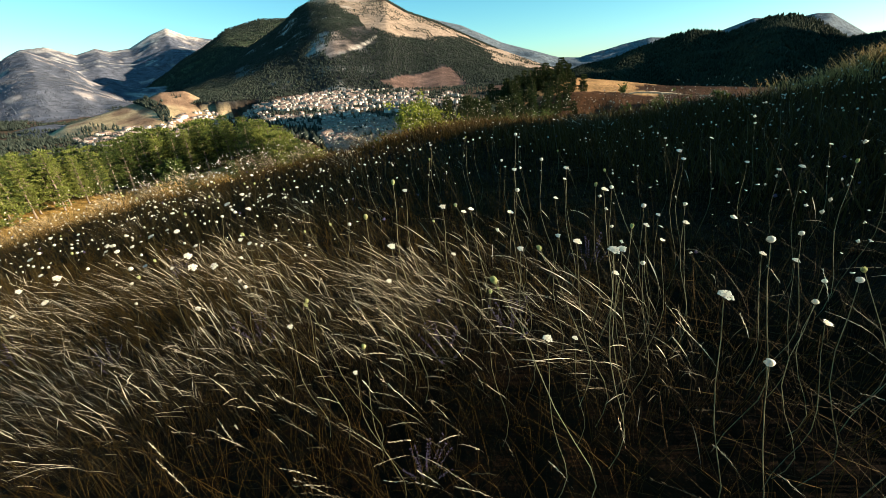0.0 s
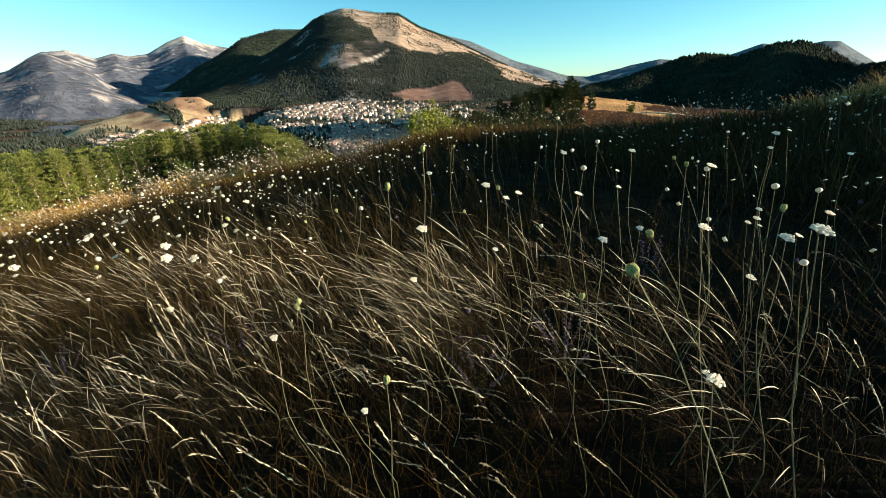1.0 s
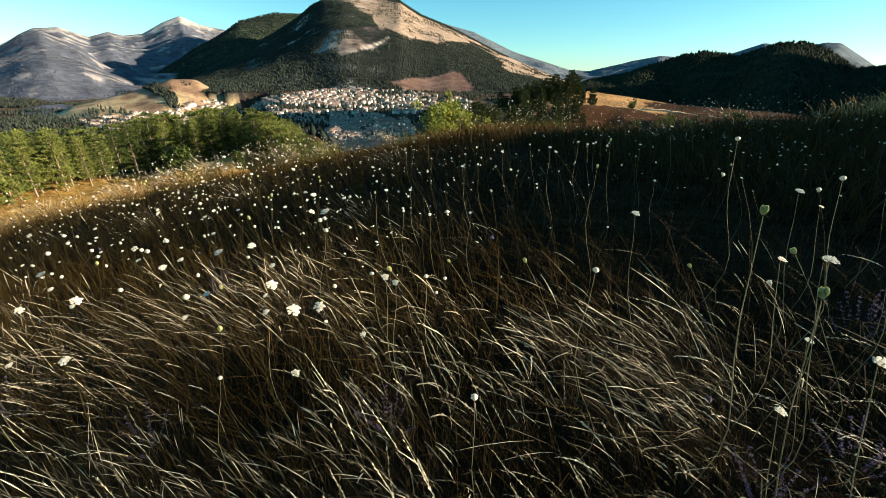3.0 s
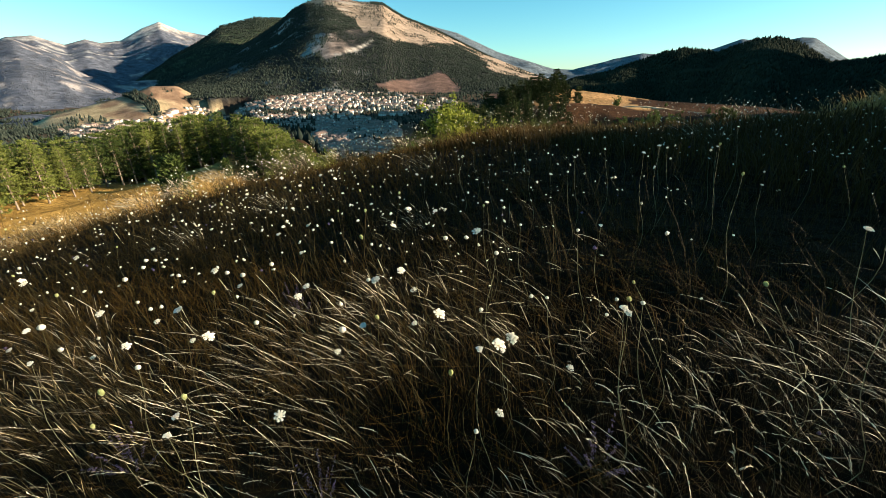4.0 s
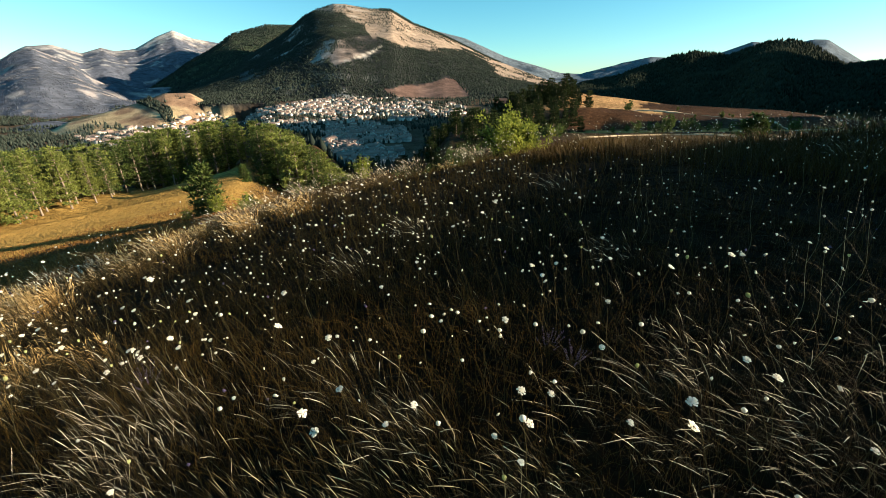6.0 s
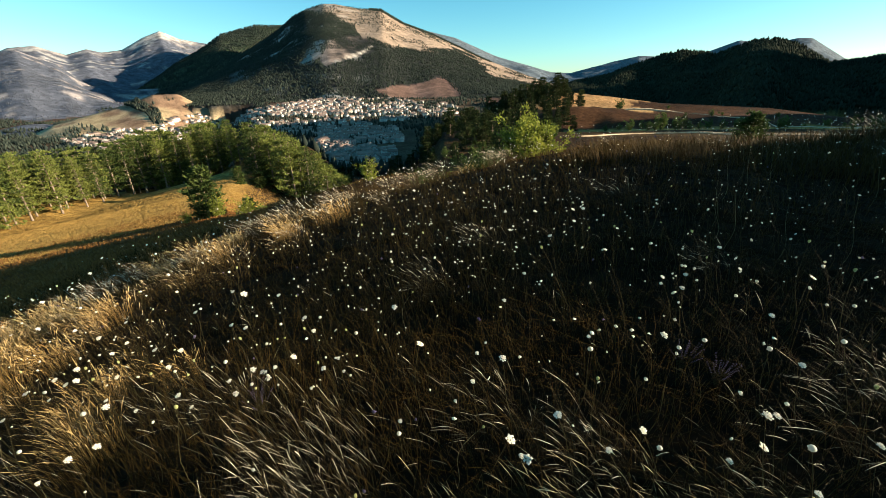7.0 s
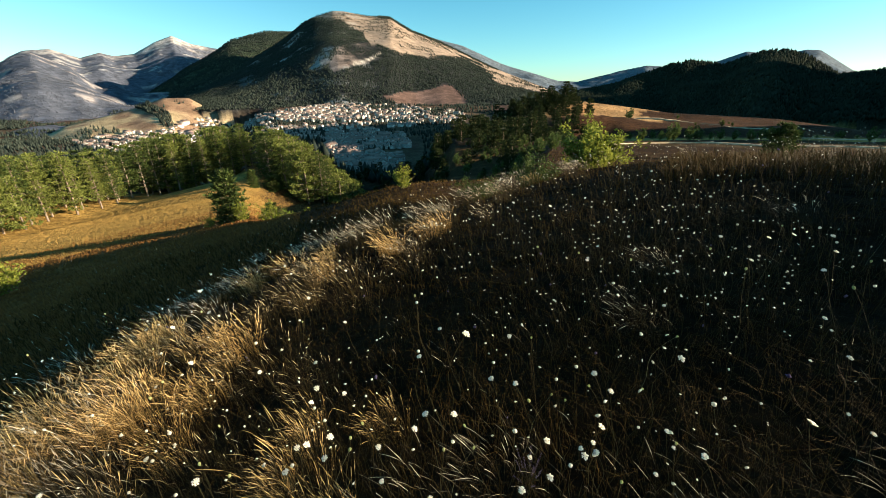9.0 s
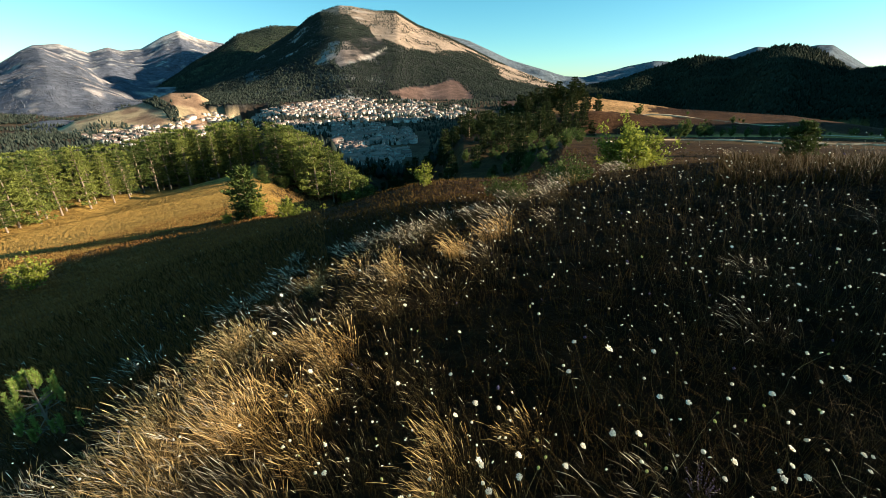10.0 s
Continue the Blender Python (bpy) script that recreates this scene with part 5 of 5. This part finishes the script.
# heads whose place is known: model, x, y, z of the head
EARLY = [(2, -0.14, 0.85, 0.467), (3, -0.15, 1.05, 0.57), (3, -0.2, 0.88, 0.533), (4, 0.06, 0.53, 0.53), (0, 0.25, 0.65, 0.34), (0, 0.15, 0.52, 0.44),
         (0, -0.16, 0.9, 0.35), (1, -0.93, 1.45, 0.10), (3, -0.324, 0.75, 0.39), (4, -0.33, 0.753, 0.36), (1, -0.386, 0.777, 0.306), (0, -0.215, 0.67, 0.24),
         (5, -0.157, 0.54, 0.42), (0, 0.016, 1.06, 0.35), (4, 0.185, 0.74, 0.488), (3, 0.12, 0.84, 0.353), (4, 0.027, 1.16, 0.456), (7, 0.476, 0.914, 0.526),
         (6, 0.354, 1.458, 0.538), (7, 0.316, 1.8, 0.583), (1, 0.614, 1.11, 0.394), (8, 0.63, 0.99, 0.5)]
MIDDLE = [(2, -0.966, 1.28, 0.05), (0, -0.797, 1.324, 0.08), (0, -2.85, 1.83, -0.2), (0, -0.968, 1.341, 0.206), (1, -1.307, 1.526, 0.122), (0, -1.381, 1.51, 0.06),
          (0, -1.409, 1.18, 0.166), (1, -1.709, 1.305, 0.031), (4, -1.266, 1.536, 0.136), (2, -2.9, 1.84, -0.12), (7, 0.062, 2.0, 0.193), (6, -0.827, 1.6, 0.172),
          (3, -1.084, 1.211, 0.236), (4, -1.856, 1.305, 0.093), (7, -0.621, 1.544, 0.162), (1, -1.168, 1.6, 0.08), (8, -0.961, 1.658, 0.1), (6, -0.596, 1.552, 0.187),
          (0, -2.08, 1.79, -0.018), (0, -2.263, 1.708, -0.1), (0, -1.887, 1.668, -0.011), (3, -1.849, 1.763, 0.109)]
LATE = [(1, -1.532, 1.759, 0.116), (6, -1.349, 1.856, 0.097), (1, -1.174, 1.688, 0.14), (0, -3.276, 2.09, -0.3), (1, -2.598, 1.765, -0.12), (0, -2.93, 2.436, -0.25),
        (0, -2.975, 2.21, -0.22), (0, -3.627, 2.543, -0.338), (1, -2.42, 2.39, -0.15), (1, -2.454, 3.1, -0.25), (0, -2.737, 2.9, -0.3), (7, -2.6, 3.2, -0.3),
        (2, -4.41, 3.216, -0.308), (1, -4.198, 2.793, -0.323), (0, -4.583, 2.386, -0.492), (0, -3.732, 2.403, -0.4), (6, -4.011, 2.805, -0.303), (1, -2.866, 2.574, -0.3),
        (0, -3.598, 2.517, -0.4), (1, -3.985, 2.5, -0.388), (1, -4.774, 2.454, -0.5), (0, -4.182, 2.511, -0.434), (7, -4.68, 3.88, -0.405), (7, -2.463, 3.54, -0.3)]
SMALL = {0: 9, 1: 9, 2: 9, 3: 10, 5: 10, 4: 11, 6: 12, 7: 12, 8: 12}
for i, x, y, z in [(SMALL[e[0]], *e[1:]) for e in EARLY] + MIDDLE + LATE:
    (kind, h, bend, size), model = MODELS[i]
    s = min(1.35, max(0.62, (z - float(terrain(x, y)) + 0.01) / h))
    plant_flower(i, x - bend[0] * s, y - bend[1] * s, 0, s)
for x, y, d in np.concatenate([scatter(250, -9, 5, 0.3, 8, 2.2, 1.1, 0.55, 1.0, 81), scatter(110, -2.5, 3, 0.3, 5, 0.9, 3.0, 0.42, 1.0, 84), scatter(240, -7.0, -0.6, 0.8, 5.5, 1.1, 2.4, 0.45, 1.3, 87)]):
    i = int(rng.choice(9, p=[0.16, 0.14, 0.12, 0.08, 0.08, 0.06, 0.14, 0.12, 0.10]))
    plant_flower(SMALL[i] if x > -0.9 or d < 0.7 else i, x, y, rng.uniform(-50, 50), rng.uniform(0.82, 1.16))
for k, model in MODELS:
    for o in list(model.children_recursive) + [model]:
        bpy.data.objects.remove(o)


def many_heads(name, label, p, height, size, mat, flat, far=2.6):
    """Further flowers of the meadow: each a stem and a small faceted head."""
    x, y, d = p.T
    n = len(p)
    z = terrain(x, y)
    h = rng.uniform(*height, n)
    bend = rng.normal(0, 0.24, (n, 2)) + np.array([[-0.2, 0]])
    s = size * np.where((x > -0.9) | (d < 0.8), 0.8, 1.0) * rng.uniform(0.72, 1.22, n) ** 2 * np.maximum(1, d / far) ** 0.35
    tip = np.stack([x + bend[:, 0] * h, y + bend[:, 1] * h, z + h], 1)
    a = np.arange(7) / 7 * 2 * np.pi
    tilt = rng.normal(0, 0.35, (n, 2))
    jit = rng.uniform(0.35, 1.25, (n, 7))
    rx, ry = np.cos(a)[None] * s[:, None] * jit, np.sin(a)[None] * s[:, None] * jit
    rz = rx * tilt[:, :1] + ry * tilt[:, 1:] + rng.normal(0, 0.12, (n, 7)) * s[:, None]
    ring = tip[:, None] + np.stack([rx, ry, rz], -1)
    top = tip + np.stack([0 * s, 0 * s, s * (0.35 if flat else 0.95)], 1)
    bot = tip - np.stack([0 * s, 0 * s, s * (0.25 if flat else 1.0)], 1)
    v = np.concatenate([top[:, None], bot[:, None], ring], 1)
    j = np.arange(7)
    k = (j + 1) % 7
    tri = np.concatenate([np.stack([0 * j, 2 + j, 2 + k], 1), np.stack([0 * j + 1, 2 + k, 2 + j], 1)])
    f = (np.arange(n)[:, None, None] * 9 + tri[None]).reshape(-1, 3)
    return tagged(new(name, mesh_from(name, v.reshape(-1, 3), f, mat)), label, "flowers", kind="stuff"), np.stack([x, y, z, h, bend[:, 0], bend[:, 1], d], 1)


def inside(p):
    b = past_brow(p[:, 0], p[:, 1])
    return p[(b < 0.7) & ((b < -1.4) | (rng.uniform(0, 1, len(p)) < 0.35))]


stalks = []
for args in [("white_flowers", "white wild carrot heads scattered over the meadow", inside(scatter(2500, -13, 9, 0.6, 14, 2.2, 1.5, 1.25, 1.1, 81)), (0.28, 0.48), 0.0066, M_PETAL, True),
             ("pale_seed_heads", "pale dry seed heads scattered over the meadow", inside(scatter(2500, -13, 9, 0.6, 14, 3.0, 1.3, 0.9, 1.0, 82)), (0.30, 0.55), 0.0068, M_SEED, False),
             ("violet_flowers", "small violet flowers low in the grass", scatter(80, -8, 5, 0.5, 7, 2.5, 1.4, 0.4, 1.2, 83), (0.15, 0.28), 0.010, M_VIOLET, False),
             ("slope_flowers", "white flower heads on the shaded slope", np.array([q for q in scatter(5000, -30, -4, 2, 26, 9, 0.3, 4) if past_brow(q[0], q[1]) > 1.5 and fbm(q[0], q[1], 4.0, 2, 66) > 0.05][:260]), (0.3, 0.5), 0.006, M_SEED, True)]:
    stalks.append(many_heads(*args)[1])
p = np.concatenate(stalks)
v, f, along = ribbons(p[:, :3], p[:, 3], p[:, 4:6], 0.0006 * np.maximum(1, p[:, 6] / 2.6), 6, [1, 1, 1, 0.9, 0.8, 0.7], np.zeros(len(p)))
tagged(new("flower_stalks", with_along(mesh_from("flower_stalks", v, f, M_STEM), along)), "thin stalks of the meadow flowers", "stalks", kind="stuff")


# ---- violet herbs low in the grass ----
def herb(height, spread, stems):
    """A clump of thin stems, each with whorls of small violet florets and grey-green leaves."""
    root = new("violet_herb")
    pieces, at, way, low, out = [], [], [], [], []
    for k in range(stems):
        a, tall = rng.uniform(0, 6.3), height * rng.uniform(0.6, 1.05)
        tip = np.array((math.cos(a), math.sin(a), 0)) * spread * rng.uniform(0.2, 1.0) + np.array((0, 0, tall))
        line = np.stack([tip * np.array((q ** 1.4, q ** 1.4, q)) for q in (0, 0.35, 0.7, 1.0)])
        pieces.append(tube(line, [0.0012, 0.001, 0.0008, 0.0006], 4))
        u = np.repeat(np.linspace(0.62, 1.0, 7), 6)[:, None]
        at.append(tip * np.concatenate([u ** 1.4, u ** 1.4, u], 1))
        way.append(unit(rng.normal(0, 1, (42, 3)) + np.array((0, 0, 0.4))))
        u = rng.uniform(0.15, 0.6, (8, 1))
        low.append(tip * np.concatenate([u ** 1.4, u ** 1.4, u], 1))
        out.append(unit(rng.normal(0, 1, (8, 3)) + np.array((0, 0, 0.6))))
    tagged(part("stem", mesh_from("stem", *joined(pieces), M_STEM, True), root), kind="stuff")
    tagged(part("floret", mesh_from("floret", *leaves(np.concatenate(at), np.concatenate(way), 0.006, 0.0036, 0.15), M_VIOLET), root, "small violet florets"), kind="stuff")
    tagged(part("leaf", mesh_from("leaf", *leaves(np.concatenate(low), np.concatenate(out), 0.022, 0.006, 0.1), M_STEM), root, "narrow grey-green leaves"), kind="stuff")
    return root


HERB = herb(0.21, 0.09, 11)
for x, y, turn, size in [(-1.38, 1.26, 0, 0.85), (-0.01, 0.96, 37, 0.90), (0.21, 1.04, 74, 0.95), (-0.72, 1.24, 111, 1.00), (-2.01, 1.45, 148, 1.05), (-1.79, 2.33, 185, 0.85), (-1.87, 2.47, 222, 0.90), (-0.06, 0.57, 259, 0.7), (0.60, 1.44, 296, 1.00), (-4.12, 2.63, 333, 1.05)]:
    made = copy_thing(HERB, pose(x, y, float(terrain(x, y)) - 0.01, 0, 0, turn) @ Matrix.Scale(size, 4))
    made.scale = (size, size, size)
    tagged(made, "bushy violet-flowered herb low in the grass", "herb", "violet herbs")
for o in list(HERB.children_recursive) + [HERB]:
    bpy.data.objects.remove(o)
